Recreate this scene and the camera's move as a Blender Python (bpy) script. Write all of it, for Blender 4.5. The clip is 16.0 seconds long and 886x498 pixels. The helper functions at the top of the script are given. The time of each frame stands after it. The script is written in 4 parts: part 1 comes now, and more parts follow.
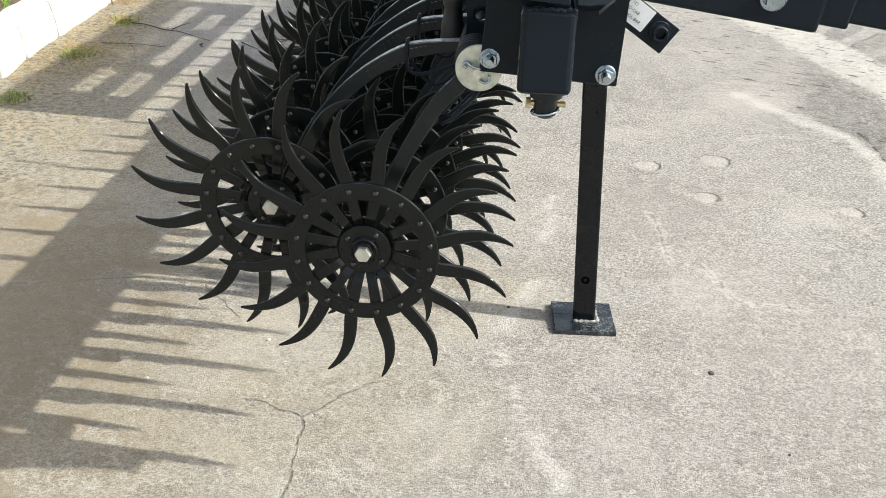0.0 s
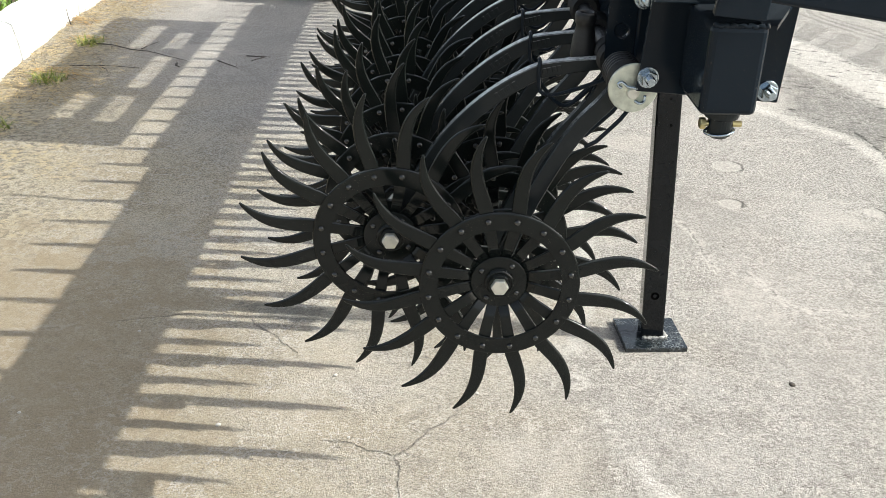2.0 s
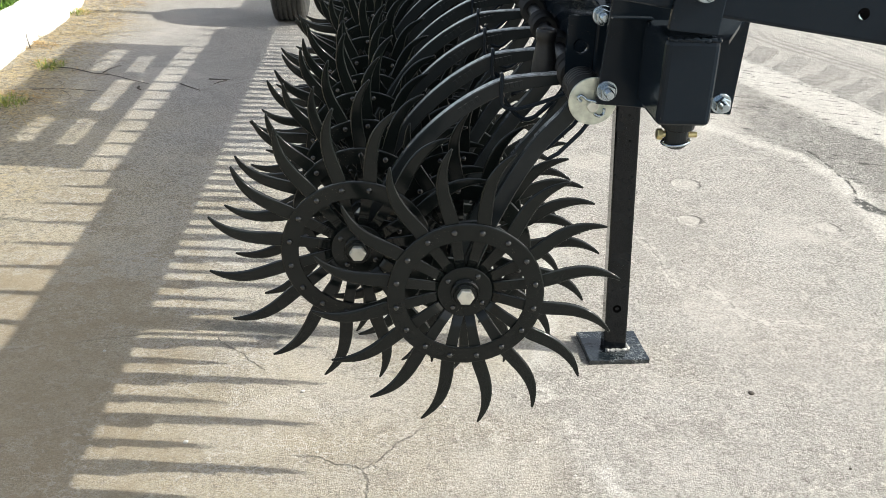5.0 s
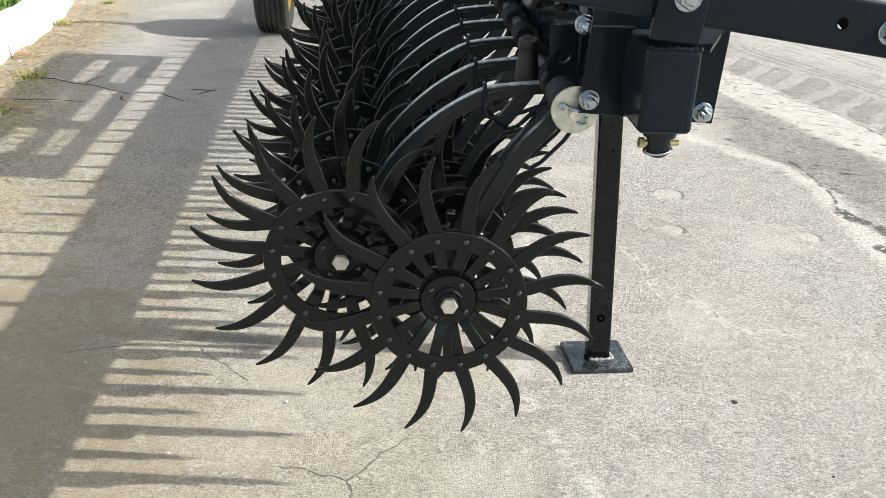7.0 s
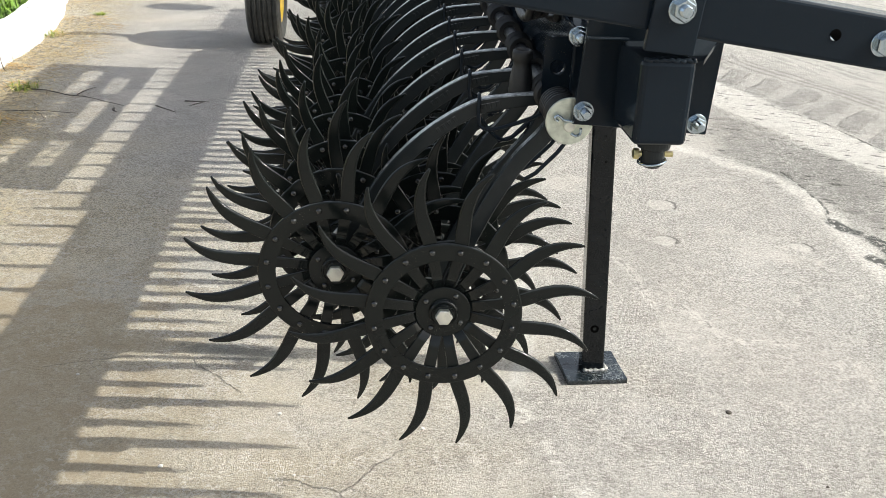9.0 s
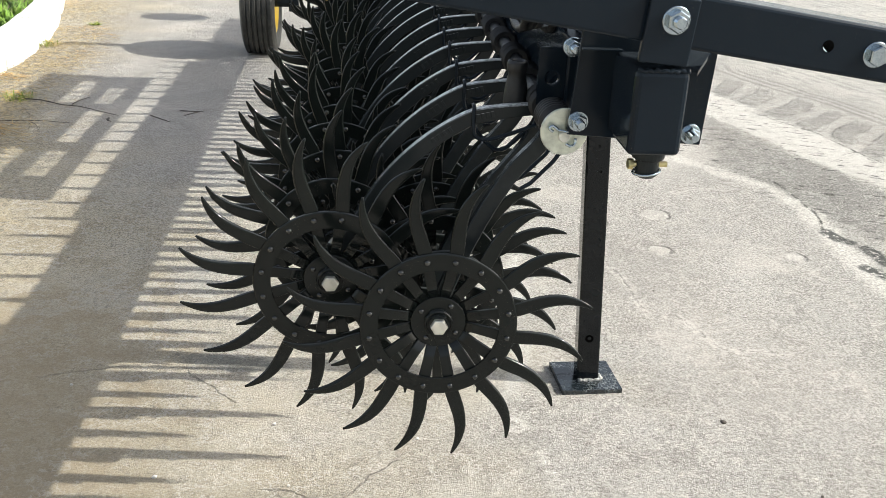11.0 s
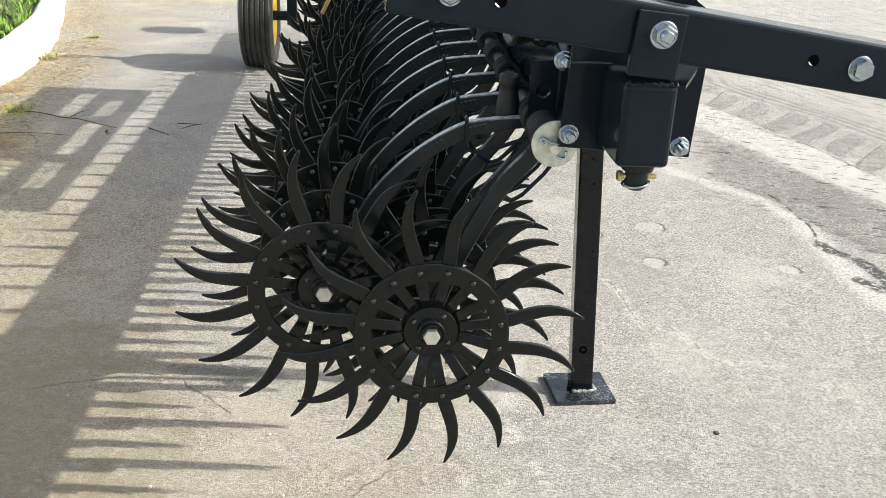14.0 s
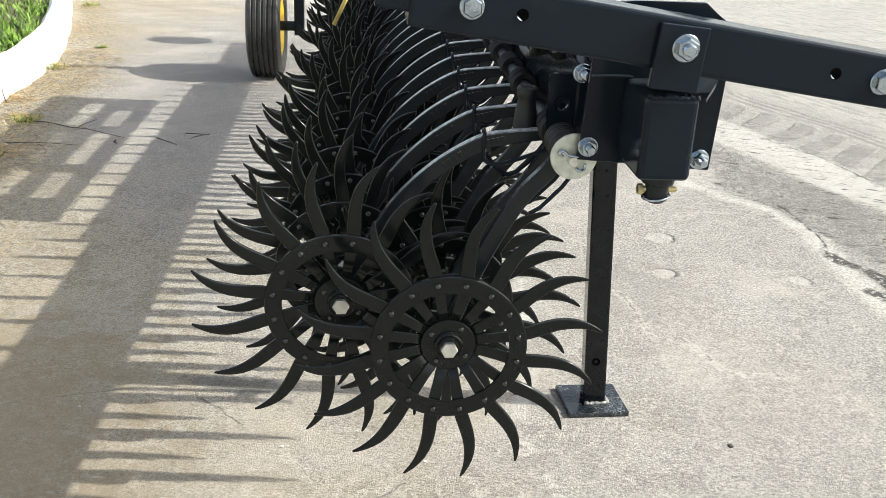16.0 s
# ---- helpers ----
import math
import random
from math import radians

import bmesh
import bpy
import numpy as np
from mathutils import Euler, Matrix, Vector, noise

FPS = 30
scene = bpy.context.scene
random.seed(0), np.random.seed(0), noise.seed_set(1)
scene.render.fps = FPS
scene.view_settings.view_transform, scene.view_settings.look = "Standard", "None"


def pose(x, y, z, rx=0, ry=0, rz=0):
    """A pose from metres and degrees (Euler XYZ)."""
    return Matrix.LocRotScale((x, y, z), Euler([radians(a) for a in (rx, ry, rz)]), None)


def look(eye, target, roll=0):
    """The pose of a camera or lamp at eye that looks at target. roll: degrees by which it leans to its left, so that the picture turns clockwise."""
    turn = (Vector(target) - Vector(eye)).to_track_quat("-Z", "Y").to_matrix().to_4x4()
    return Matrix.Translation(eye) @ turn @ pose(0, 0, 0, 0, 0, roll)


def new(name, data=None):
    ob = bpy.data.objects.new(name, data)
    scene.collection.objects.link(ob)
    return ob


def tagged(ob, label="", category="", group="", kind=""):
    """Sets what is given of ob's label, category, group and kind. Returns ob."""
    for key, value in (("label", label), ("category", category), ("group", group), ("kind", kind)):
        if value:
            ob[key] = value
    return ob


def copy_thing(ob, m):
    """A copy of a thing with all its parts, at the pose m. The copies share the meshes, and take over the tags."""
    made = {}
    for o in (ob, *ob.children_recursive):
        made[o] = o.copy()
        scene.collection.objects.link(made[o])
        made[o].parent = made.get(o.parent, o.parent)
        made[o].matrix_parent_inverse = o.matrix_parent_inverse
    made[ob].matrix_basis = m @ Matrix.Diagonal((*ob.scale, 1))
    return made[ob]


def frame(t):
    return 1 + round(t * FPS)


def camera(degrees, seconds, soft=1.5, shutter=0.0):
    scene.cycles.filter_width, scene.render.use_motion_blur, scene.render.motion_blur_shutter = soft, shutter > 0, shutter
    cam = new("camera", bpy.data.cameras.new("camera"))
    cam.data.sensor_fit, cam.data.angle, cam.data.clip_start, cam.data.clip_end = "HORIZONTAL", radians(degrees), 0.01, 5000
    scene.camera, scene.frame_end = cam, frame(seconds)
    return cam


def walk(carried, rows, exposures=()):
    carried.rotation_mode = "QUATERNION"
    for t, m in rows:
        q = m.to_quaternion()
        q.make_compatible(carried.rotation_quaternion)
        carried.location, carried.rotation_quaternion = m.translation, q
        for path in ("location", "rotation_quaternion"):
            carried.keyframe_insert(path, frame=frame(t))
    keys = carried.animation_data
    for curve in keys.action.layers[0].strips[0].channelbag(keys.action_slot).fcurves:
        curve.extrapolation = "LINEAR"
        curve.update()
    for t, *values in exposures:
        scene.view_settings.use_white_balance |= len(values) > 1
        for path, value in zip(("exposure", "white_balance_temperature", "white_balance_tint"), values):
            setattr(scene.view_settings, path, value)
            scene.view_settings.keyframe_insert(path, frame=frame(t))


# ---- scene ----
cam = camera(50.7, 16.0, soft=0.8)
PATH = [
    (0, (-0.0165, 0.1781, 1.2990), (-0.4471, 1.7662, 0.4856), 1.80),
    (0.5, (-0.1965, 0.2111, 1.2650), (-0.5985, 1.8020, 0.4425), 1.60),
    (1, (-0.3397, 0.2726, 1.2485), (-0.7115, 1.8736, 0.4315), 1.60),
    (1.5, (-0.3700, 0.2442, 1.2788), (-0.6747, 1.8681, 0.4774), 1.40),
    (2, (-0.3901, 0.1873, 1.2870), (-0.6812, 1.8167, 0.4911), 1.40),
    (2.5, (-0.3966, 0.1561, 1.2779), (-0.6756, 1.7901, 0.4884), 1.50),
    (3, (-0.3966, 0.1561, 1.2797), (-0.6628, 1.7956, 0.4976), 1.50),
    (3.5, (-0.3966, 0.1533, 1.2834), (-0.6499, 1.7984, 0.5095), 1.60),
    (4, (-0.3957, 0.1496, 1.2824), (-0.6380, 1.8011, 0.5168), 1.70),
    (6.5, (-0.3819, 0.1487, 1.2760), (-0.5838, 1.8195, 0.5425), 2.00),
    (7, (-0.3865, 0.1496, 1.2751), (-0.5829, 1.8231, 0.5462), 2.10),
    (7.5, (-0.3892, 0.1524, 1.2751), (-0.5829, 1.8287, 0.5517), 2.10),
    (8, (-0.3920, 0.1533, 1.2751), (-0.5811, 1.8323, 0.5563), 2.10),
    (8.5, (-0.3920, 0.1524, 1.2742), (-0.5774, 1.8342, 0.5609), 2.10),
    (9, (-0.3911, 0.1496, 1.2751), (-0.5737, 1.8332, 0.5664), 2.20),
    (11.5, (-0.3920, 0.1478, 1.2760), (-0.5646, 1.8415, 0.5894), 2.30),
    (12, (-0.3901, 0.1460, 1.2760), (-0.5627, 1.8415, 0.5930), 2.30),
    (12.5, (-0.3856, 0.1405, 1.2797), (-0.5572, 1.8378, 0.6004), 2.40),
    (13, (-0.3791, 0.1368, 1.2806), (-0.5508, 1.8360, 0.6059), 2.40),
    (13.5, (-0.3764, 0.1340, 1.2806), (-0.5480, 1.8351, 0.6096), 2.40),
    (14, (-0.3801, 0.1322, 1.2797), (-0.5526, 1.8342, 0.6123), 2.40),
    (14.5, (-0.3911, 0.1313, 1.2824), (-0.5655, 1.8342, 0.6187), 2.40),
    (15, (-0.3993, 0.1304, 1.2834), (-0.5756, 1.8351, 0.6233), 2.40),
    (15.5, (-0.4012, 0.1331, 1.2843), (-0.5793, 1.8388, 0.6297), 2.40),
    (16, (-0.4058, 0.1359, 1.2824), (-0.5857, 1.8433, 0.6316), 2.40),
]
walk(cam, [(t, look(eye, target, roll)) for t, eye, target, roll in PATH], [(0, 0.89, 6500, 6), (0.8, 0.95, 6500, 6), (16, 0.95, 6500, 6)])

# ---- world and sun ----
SUN = Vector((1.28, 0.095, 1.0)).normalized()      # towards the sun
world = bpy.data.worlds.new("world")
scene.world = world
world.use_nodes = True
wn = world.node_tree
sky = wn.nodes.new("ShaderNodeTexSky")
sky.sky_type, sky.sun_disc = "NISHITA", False
sky.sun_elevation = math.asin(SUN.z)
sky.sun_rotation = math.atan2(SUN.x, SUN.y)
wn.nodes["Background"].inputs["Strength"].default_value = 0.15
sky.air_density, sky.dust_density, sky.ozone_density = 0.8, 3.0, 0.5
haze = wn.nodes.new("ShaderNodeHueSaturation")
haze.inputs["Saturation"].default_value = 0.5
wn.links.new(sky.outputs["Color"], haze.inputs["Color"])
wn.links.new(haze.outputs["Color"], wn.nodes["Background"].inputs["Color"])
sun_lamp = bpy.data.lights.new("sun", "SUN")
sun_lamp.energy, sun_lamp.angle, sun_lamp.color = 3.85, radians(0.55), (1.0, 0.957, 0.885)
sun = new("sun", sun_lamp)
sun.matrix_world = look(SUN * 20, (0, 0, 0))


# ---- materials ----
class Mat:
    """A node material under construction."""

    def __init__(self, name, rough=0.5, metal=0.0, colour=(0.5, 0.5, 0.5)):
        self.m = bpy.data.materials.new(name)
        self.m.use_nodes = True
        self.t = self.m.node_tree
        self.b = self.t.nodes["Principled BSDF"]
        self.b.inputs["Roughness"].default_value = rough
        self.b.inputs["Metallic"].default_value = metal
        self.b.inputs["Base Color"].default_value = (*colour, 1)
        self.co = self.t.nodes.new("ShaderNodeTexCoord")

    def plug(self, socket, value):
        if isinstance(value, bpy.types.NodeSocket):
            self.t.links.new(value, socket)
        elif isinstance(value, (tuple, list)):
            n = len(socket.default_value)
            socket.default_value = (tuple(value) + (1.0,) * n)[:n]
        else:
            socket.default_value = value

    def node(self, kind, **inputs):
        n = self.t.nodes.new(kind)
        for k, v in inputs.items():
            self.plug(n.inputs[int(k[1:]) if k[0] == "i" and k[1:].isdigit() else k], v)
        return n

    def noise(self, scale, detail=4, rough=0.55, vector=None, distort=0.0):
        n = self.node("ShaderNodeTexNoise", Scale=scale, Detail=detail, Roughness=rough, Distortion=distort)
        self.t.links.new(vector or self.co.outputs["Object"], n.inputs["Vector"])
        return n.outputs["Fac"]

    def ramp(self, fac, lo, hi, a=0.0, b=1.0):
        n = self.t.nodes.new("ShaderNodeMapRange")
        n.interpolation_type = "SMOOTHSTEP"
        for i, v in enumerate((fac, lo, hi, a, b)):
            self.plug(n.inputs[i], v)
        return n.outputs[0]

    def math(self, op, a, b=0.0, c=0.0):
        n = self.t.nodes.new("ShaderNodeMath")
        n.operation = op
        for i, v in enumerate((a, b, c)):
            self.plug(n.inputs[i], v)
        return n.outputs[0]

    def vec(self, op, a, b=(0, 0, 0), out=0):
        n = self.t.nodes.new("ShaderNodeVectorMath")
        n.operation = op
        self.plug(n.inputs[0], a)
        if op == "SCALE":
            self.plug(n.inputs["Scale"], b)
        else:
            self.plug(n.inputs[1], b)
        return n.outputs[out]

    def mix(self, fac, a, b):
        n = self.t.nodes.new("ShaderNodeMix")
        n.data_type = "RGBA"
        self.plug(n.inputs[0], fac)
        self.plug(n.inputs[6], a)
        self.plug(n.inputs[7], b)
        return n.outputs[2]

    def colour(self, value):
        self.plug(self.b.inputs["Base Color"], value)

    def rough(self, value):
        self.plug(self.b.inputs["Roughness"], value)

    def bump(self, height, strength=0.3, distance=0.002, after=None):
        n = self.t.nodes.new("ShaderNodeBump")
        n.inputs["Strength"].default_value, n.inputs["Distance"].default_value = strength, distance
        self.plug(n.inputs["Height"], height)
        if after:
            self.t.links.new(after, n.inputs["Normal"])
        self.t.links.new(n.outputs[0], self.b.inputs["Normal"])
        return n.outputs[0]


def top_sheen(k, strength):
    """Sky sheen and some dust, painted as a paler colour on what faces up."""
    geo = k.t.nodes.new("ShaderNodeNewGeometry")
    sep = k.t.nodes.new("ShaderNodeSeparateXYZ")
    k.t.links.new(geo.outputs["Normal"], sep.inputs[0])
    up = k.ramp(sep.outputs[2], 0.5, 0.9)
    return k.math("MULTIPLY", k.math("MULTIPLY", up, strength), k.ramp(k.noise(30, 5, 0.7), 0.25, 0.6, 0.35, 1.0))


def black_paint(name, rough=0.13, dust=0.2, base=(0.0090, 0.0140, 0.0200), sheen=0.12, gloss=0.15, ripple=0.05):
    k = Mat(name, rough)
    k.b.inputs["Specular IOR Level"].default_value = gloss
    grime = k.ramp(k.noise(9, 6, 0.65), 0.55, 0.85)
    fine = k.noise(160, 3)
    col = k.mix(k.math("MULTIPLY", grime, dust), base, (0.036, 0.037, 0.040))
    col = k.mix(k.math("MULTIPLY", k.ramp(k.noise(520, 2, 0.5), 0.69, 0.73), k.ramp(k.noise(14, 3), 0.45, 0.6)), col, (0.10, 0.088, 0.066))
    k.colour(k.mix(top_sheen(k, sheen), col, (0.12, 0.125, 0.13)))
    k.rough(k.math("ADD", k.ramp(k.noise(22, 5), 0.3, 0.75, rough - 0.05, rough + 0.10), k.math("MULTIPLY", grime, 0.10)))
    k.bump(k.math("ADD", fine, k.math("MULTIPLY", k.noise(35, 3), 2.0)), ripple, 0.001)
    return k.m


def cast_paint(name):
    k = Mat(name, 0.2)
    k.b.inputs["Specular IOR Level"].default_value = 0.2
    cast = k.noise(140, 4, 0.6)
    col = k.mix(k.ramp(k.noise(14, 5), 0.55, 0.8), (0.0190, 0.0225, 0.0235), (0.0280, 0.0315, 0.0325))
    # pale arm tops: sky sheen and dust painted into the colour
    k.colour(k.mix(k.math("MULTIPLY", top_sheen(k, 1.0), k.ramp(cast, 0.34, 0.58, 0.45, 1.0)), col, (0.62, 0.63, 0.62)))
    k.rough(k.ramp(cast, 0.3, 0.7, 0.12, 0.26))
    k.bump(k.math("ADD", cast, k.noise(45, 3)), 0.16, 0.0015)
    return k.m


def plain(name, a, b, scale, rough, bump=0.2, size=0.002, metal=0.0):
    k = Mat(name, rough, metal)
    n = k.noise(scale, 6, 0.6)
    k.colour(k.mix(k.ramp(n, 0.3, 0.7), a, b))
    k.rough(k.ramp(k.noise(scale * 3, 4), 0.3, 0.7, rough - 0.08, rough + 0.08))
    k.bump(k.noise(scale * 5, 4), bump, size)
    return k.m


def zinc(name, tint=(0.42, 0.49, 0.54), rough=0.17):
    k = Mat(name, rough, 1.0)
    k.colour(k.mix(k.ramp(k.noise(45, 4), 0.4, 0.75), tint, tuple(0.7 * c for c in tint)))
    k.rough(k.ramp(k.noise(90, 3), 0.3, 0.7, rough - 0.05, rough + 0.1))
    return k.m


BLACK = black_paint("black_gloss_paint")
TINE = black_paint("black_tooth_paint", 0.13, 0.05, base=(0.0066, 0.0086, 0.0080), sheen=0.22, gloss=0.27, ripple=0.03)
RIVET_PAINT = black_paint("black_rivet_paint", 0.10, 0.0, base=(0.0075, 0.0090, 0.0082), sheen=0.0, gloss=0.9, ripple=0.0)
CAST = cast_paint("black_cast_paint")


def tube_paint(name):
    """Smooth thick gloss paint on new square tube, with a few scratches."""
    k = Mat(name, 0.05)
    k.b.inputs["Specular IOR Level"].default_value = 0.28
    nick = k.math("MULTIPLY", k.ramp(k.noise(260, 3, 0.6), 0.70, 0.74), k.ramp(k.noise(9, 3), 0.52, 0.62))
    k.colour(k.mix(nick, k.mix(k.ramp(k.noise(12, 4), 0.4, 0.7), (0.0040, 0.0056, 0.0068), (0.0075, 0.0092, 0.0105)), (0.20, 0.21, 0.21)))
    k.rough(k.ramp(k.noise(30, 4), 0.35, 0.7, 0.035, 0.075))
    k.bump(k.noise(18, 3), 0.02, 0.001)
    return k.m


LEG_PAINT = tube_paint("black_leg_paint")


def dusty_paint(name):
    k = Mat(name, 0.12)
    k.b.inputs["Specular IOR Level"].default_value = 0.7
    patch = k.ramp(k.noise(20, 4, 0.6), 0.50, 0.60)
    crumbs = k.ramp(k.noise(150, 5, 0.8), 0.50, 0.60)
    k.colour(k.mix(k.math("MULTIPLY", k.math("MULTIPLY", patch, crumbs), 0.5), (0.009, 0.013, 0.016), (0.30, 0.32, 0.32)))
    worms = k.ramp(k.math("ABSOLUTE", k.math("SUBTRACT", k.noise(26, 2, 0.5, distort=1.2), 0.5)), 0.010, 0.030, 1.0, 0.0)
    k.rough(k.math("ADD", k.ramp(k.noise(40, 4), 0.35, 0.65, 0.09, 0.20), k.math("MULTIPLY", worms, 0.35)))
    k.bump(k.math("ADD", k.noise(60, 5, 0.7), worms), 0.18, 0.002)
    return k.m


FOOT_PAINT = dusty_paint("dusty_black_paint")
ZINC = zinc("zinc_plated_steel")
WELD = plain("half_painted_weld", (0.02, 0.022, 0.024), (0.42, 0.42, 0.40), 55, 0.3, 0.6, 0.002)
WASHER = zinc("pale_zinc_washer", (0.66, 0.69, 0.60), 0.42)
YELLOW_ZINC = zinc("yellow_zinc_steel", (0.62, 0.52, 0.26), 0.32)
BOLT = zinc("bright_bolt_head", (0.72, 0.71, 0.64), 0.5)


RUBBER = plain("tyre_rubber", (0.013, 0.014, 0.013), (0.034, 0.033, 0.029), 18, 0.6)
BUSH = plain("black_bush_rubber", (0.0036, 0.0042, 0.0048), (0.0075, 0.0082, 0.009), 40, 0.5)
YELLOW = plain("yellow_rim_paint", (0.75, 0.52, 0.02), (0.62, 0.42, 0.03), 12, 0.4)
YELLOW_ROD = plain("yellow_rod_paint", (0.62, 0.50, 0.16), (0.5, 0.38, 0.1), 30, 0.45)


def limewash(name):
    k = Mat(name, 0.9)
    worn = k.ramp(k.noise(11, 7, 0.72), 0.56, 0.66)
    base = k.mix(k.ramp(k.noise(40, 5, 0.7), 0.35, 0.65), (0.74, 0.74, 0.72), (0.60, 0.60, 0.58))
    k.colour(k.mix(k.math("MULTIPLY", worn, 0.75), base, (0.40, 0.385, 0.35)))
    k.bump(k.math("ADD", k.noise(55, 6, 0.7), k.math("MULTIPLY", k.noise(9, 4), 2.0)), 0.8, 0.008)
    return k.m


WHITEWASH = limewash("whitewashed_kerb")
LABEL = plain("white_label_film", (0.80, 0.82, 0.84), (0.74, 0.76, 0.78), 20, 0.35, 0.02)
INK = plain("black_print", (0.03, 0.03, 0.03), (0.05, 0.05, 0.05), 40, 0.6, 0.02)
TWIG = plain("dark_twig_bark", (0.05, 0.042, 0.035), (0.10, 0.085, 0.07), 60, 0.85)
STONE = plain("pale_pebble", (0.62, 0.60, 0.56), (0.48, 0.46, 0.42), 60, 0.8)
# near-black for flat discs that paint the shade inside holes
HOLE = plain("shadowed_bore", (0.002, 0.002, 0.002), (0.004, 0.004, 0.004), 60, 0.9)
HOLE.node_tree.nodes["Principled BSDF"].inputs["Specular IOR Level"].default_value = 0.0
SOIL = plain("verge_soil", (0.10, 0.075, 0.05), (0.17, 0.13, 0.085), 8, 0.95, 0.8, 0.01)


def ground_material():
    k = Mat("weathered_asphalt", 0.85)
    p = k.co.outputs["Object"]
    sep = k.t.nodes.new("ShaderNodeSeparateXYZ")
    k.t.links.new(p, sep.inputs[0])
    px, py = sep.outputs[0], sep.outputs[1]

    def zones(name):
        at = k.t.nodes.new("ShaderNodeAttribute")
        at.attribute_name = name
        split = k.t.nodes.new("ShaderNodeSeparateXYZ")
        k.t.links.new(at.outputs["Vector"], split.inputs[0])
        return split.outputs

    to_kerb, to_stain, to_edge = zones("kerb_stain_edge")
    to_crack, to_scar, to_break = zones("crack_scar_break")
    by_crack, by_scar, by_break = zones("near_crack_scar_break")
    to_seam, to_wet, chips = zones("seam_wet_chips")
    strip, lane, far_yard = zones("strip_lane_far")
    pads, ribs, to_dark_spot = zones("pads_ribs_dark_spot")
    # aggregate
    vor = k.node("ShaderNodeTexVoronoi", Scale=400.0)
    k.t.links.new(p, vor.inputs["Vector"])
    grain = k.noise(240, 3, 0.7)
    coarse = k.noise(150, 2, 0.6)
    grit = vor.outputs["Color"]
    broad = k.noise(0.9, 5, 0.6)
    blotch = k.noise(4.5, 8, 0.78)
    speck = k.noise(34, 6, 0.8)
    open_stone = k.noise(95, 3, 0.75)
    wob = k.noise(7, 5, 0.7)
    wob2 = k.noise(38, 4, 0.7)
    large = k.noise(3.2, 5, 0.65)
    mott = k.noise(16, 6, 0.75)
    # browner towards the kerb, greyer and paler on the open yard
    open_yard = k.ramp(k.math("ADD", k.math("ADD", px, k.ramp(py, 2.6, 6.0, 0.0, 3.0)), k.math("MULTIPLY", broad, 4.0)), 0.2, 1.9)
    brown = k.mix(k.ramp(broad, 0.35, 0.65), (0.462, 0.398, 0.284), (0.540, 0.474, 0.350))
    grey = k.mix(k.ramp(broad, 0.35, 0.65), (0.385, 0.362, 0.335), (0.452, 0.432, 0.408))
    warm = k.mix(open_yard, brown, grey)
    base = k.mix(k.ramp(blotch, 0.40, 0.62), warm, k.mix(open_yard, (0.372, 0.306, 0.200), (0.310, 0.288, 0.266)))
    base = k.mix(k.math("MULTIPLY", k.ramp(speck, 0.53, 0.62), 0.7), base, (0.17, 0.155, 0.135))
    base = k.mix(k.math("MULTIPLY", k.ramp(speck, 0.46, 0.37), 0.7), base, (0.60, 0.565, 0.51))
    base = k.mix(k.math("MULTIPLY", k.ramp(grit, 0.50, 0.80), 0.30), base, (0.70, 0.665, 0.61))
    base = k.mix(k.math("MULTIPLY", k.ramp(grain, 0.53, 0.62), 0.42), base, (0.10, 0.093, 0.083))
    # the binder has worn off the older stretch, so that the coarse stone stands open
    worn = k.ramp(py, 1.6, 4.4, 0.42, 1.0)
    base = k.mix(k.math("MULTIPLY", k.ramp(coarse, 0.50, 0.61, 0.0, 0.85), worn), base, (0.150, 0.134, 0.112))
    base = k.mix(k.math("MULTIPLY", k.ramp(coarse, 0.46, 0.36, 0.0, 0.62), worn), base, k.mix(open_yard, (0.66, 0.59, 0.46), (0.72, 0.69, 0.64)))
    base = k.mix(k.math("MULTIPLY", worn, k.ramp(open_stone, 0.53, 0.61, 0.0, 0.58)), base, (0.115, 0.106, 0.094))
    base = k.mix(k.math("MULTIPLY", worn, k.ramp(open_stone, 0.47, 0.39, 0.0, 0.52)), base, k.mix(open_yard, (0.66, 0.60, 0.48), (0.80, 0.775, 0.72)))
    tone = k.noise(1.7, 4, 0.6, distort=0.6)
    base = k.mix(k.ramp(tone, 0.52, 0.66, 0.0, 0.30), base, k.mix(open_yard, (0.60, 0.53, 0.40), (0.66, 0.62, 0.56)))
    base = k.mix(k.ramp(tone, 0.46, 0.34, 0.0, 0.30), base, k.mix(open_yard, (0.26, 0.21, 0.14), (0.25, 0.235, 0.215)))
    dusty = k.noise(0.55, 3, 0.5)
    base = k.mix(k.ramp(dusty, 0.50, 0.62, 0.0, 0.12), base, (0.54, 0.475, 0.42))
    base = k.mix(k.ramp(py, 2.5, 1.5, 0.0, 0.16), base, (0.26, 0.235, 0.19))
    col = base

    def times(*values):
        out = values[0]
        for v in values[1:]:
            out = k.math("MULTIPLY", out, v)
        return out

    def about(value, noise_out, size):
        """A value that wanders by a noise."""
        return k.math("ADD", value, k.math("MULTIPLY", k.math("SUBTRACT", noise_out, 0.5), size))

    wiggle = about(about(0.0, wob2, 0.022), wob, 0.060)

    def drawn(signed, by, inner, outer):
        """A crooked line where the signed distance changes its sign."""
        return times(k.ramp(k.math("ABSOLUTE", k.math("ADD", signed, wiggle)), inner, outer, 1.0, 0.0), k.ramp(by, 0.3, 0.7))

    # pale cement smear along the old joint
    pale = times(k.ramp(about(about(to_seam, mott, 0.08), wob2, 0.05), 0.004, 0.040, 1.0, 0.0), k.ramp(k.math("ADD", wob, k.math("MULTIPLY", wob2, 0.6)), 0.74, 0.90))
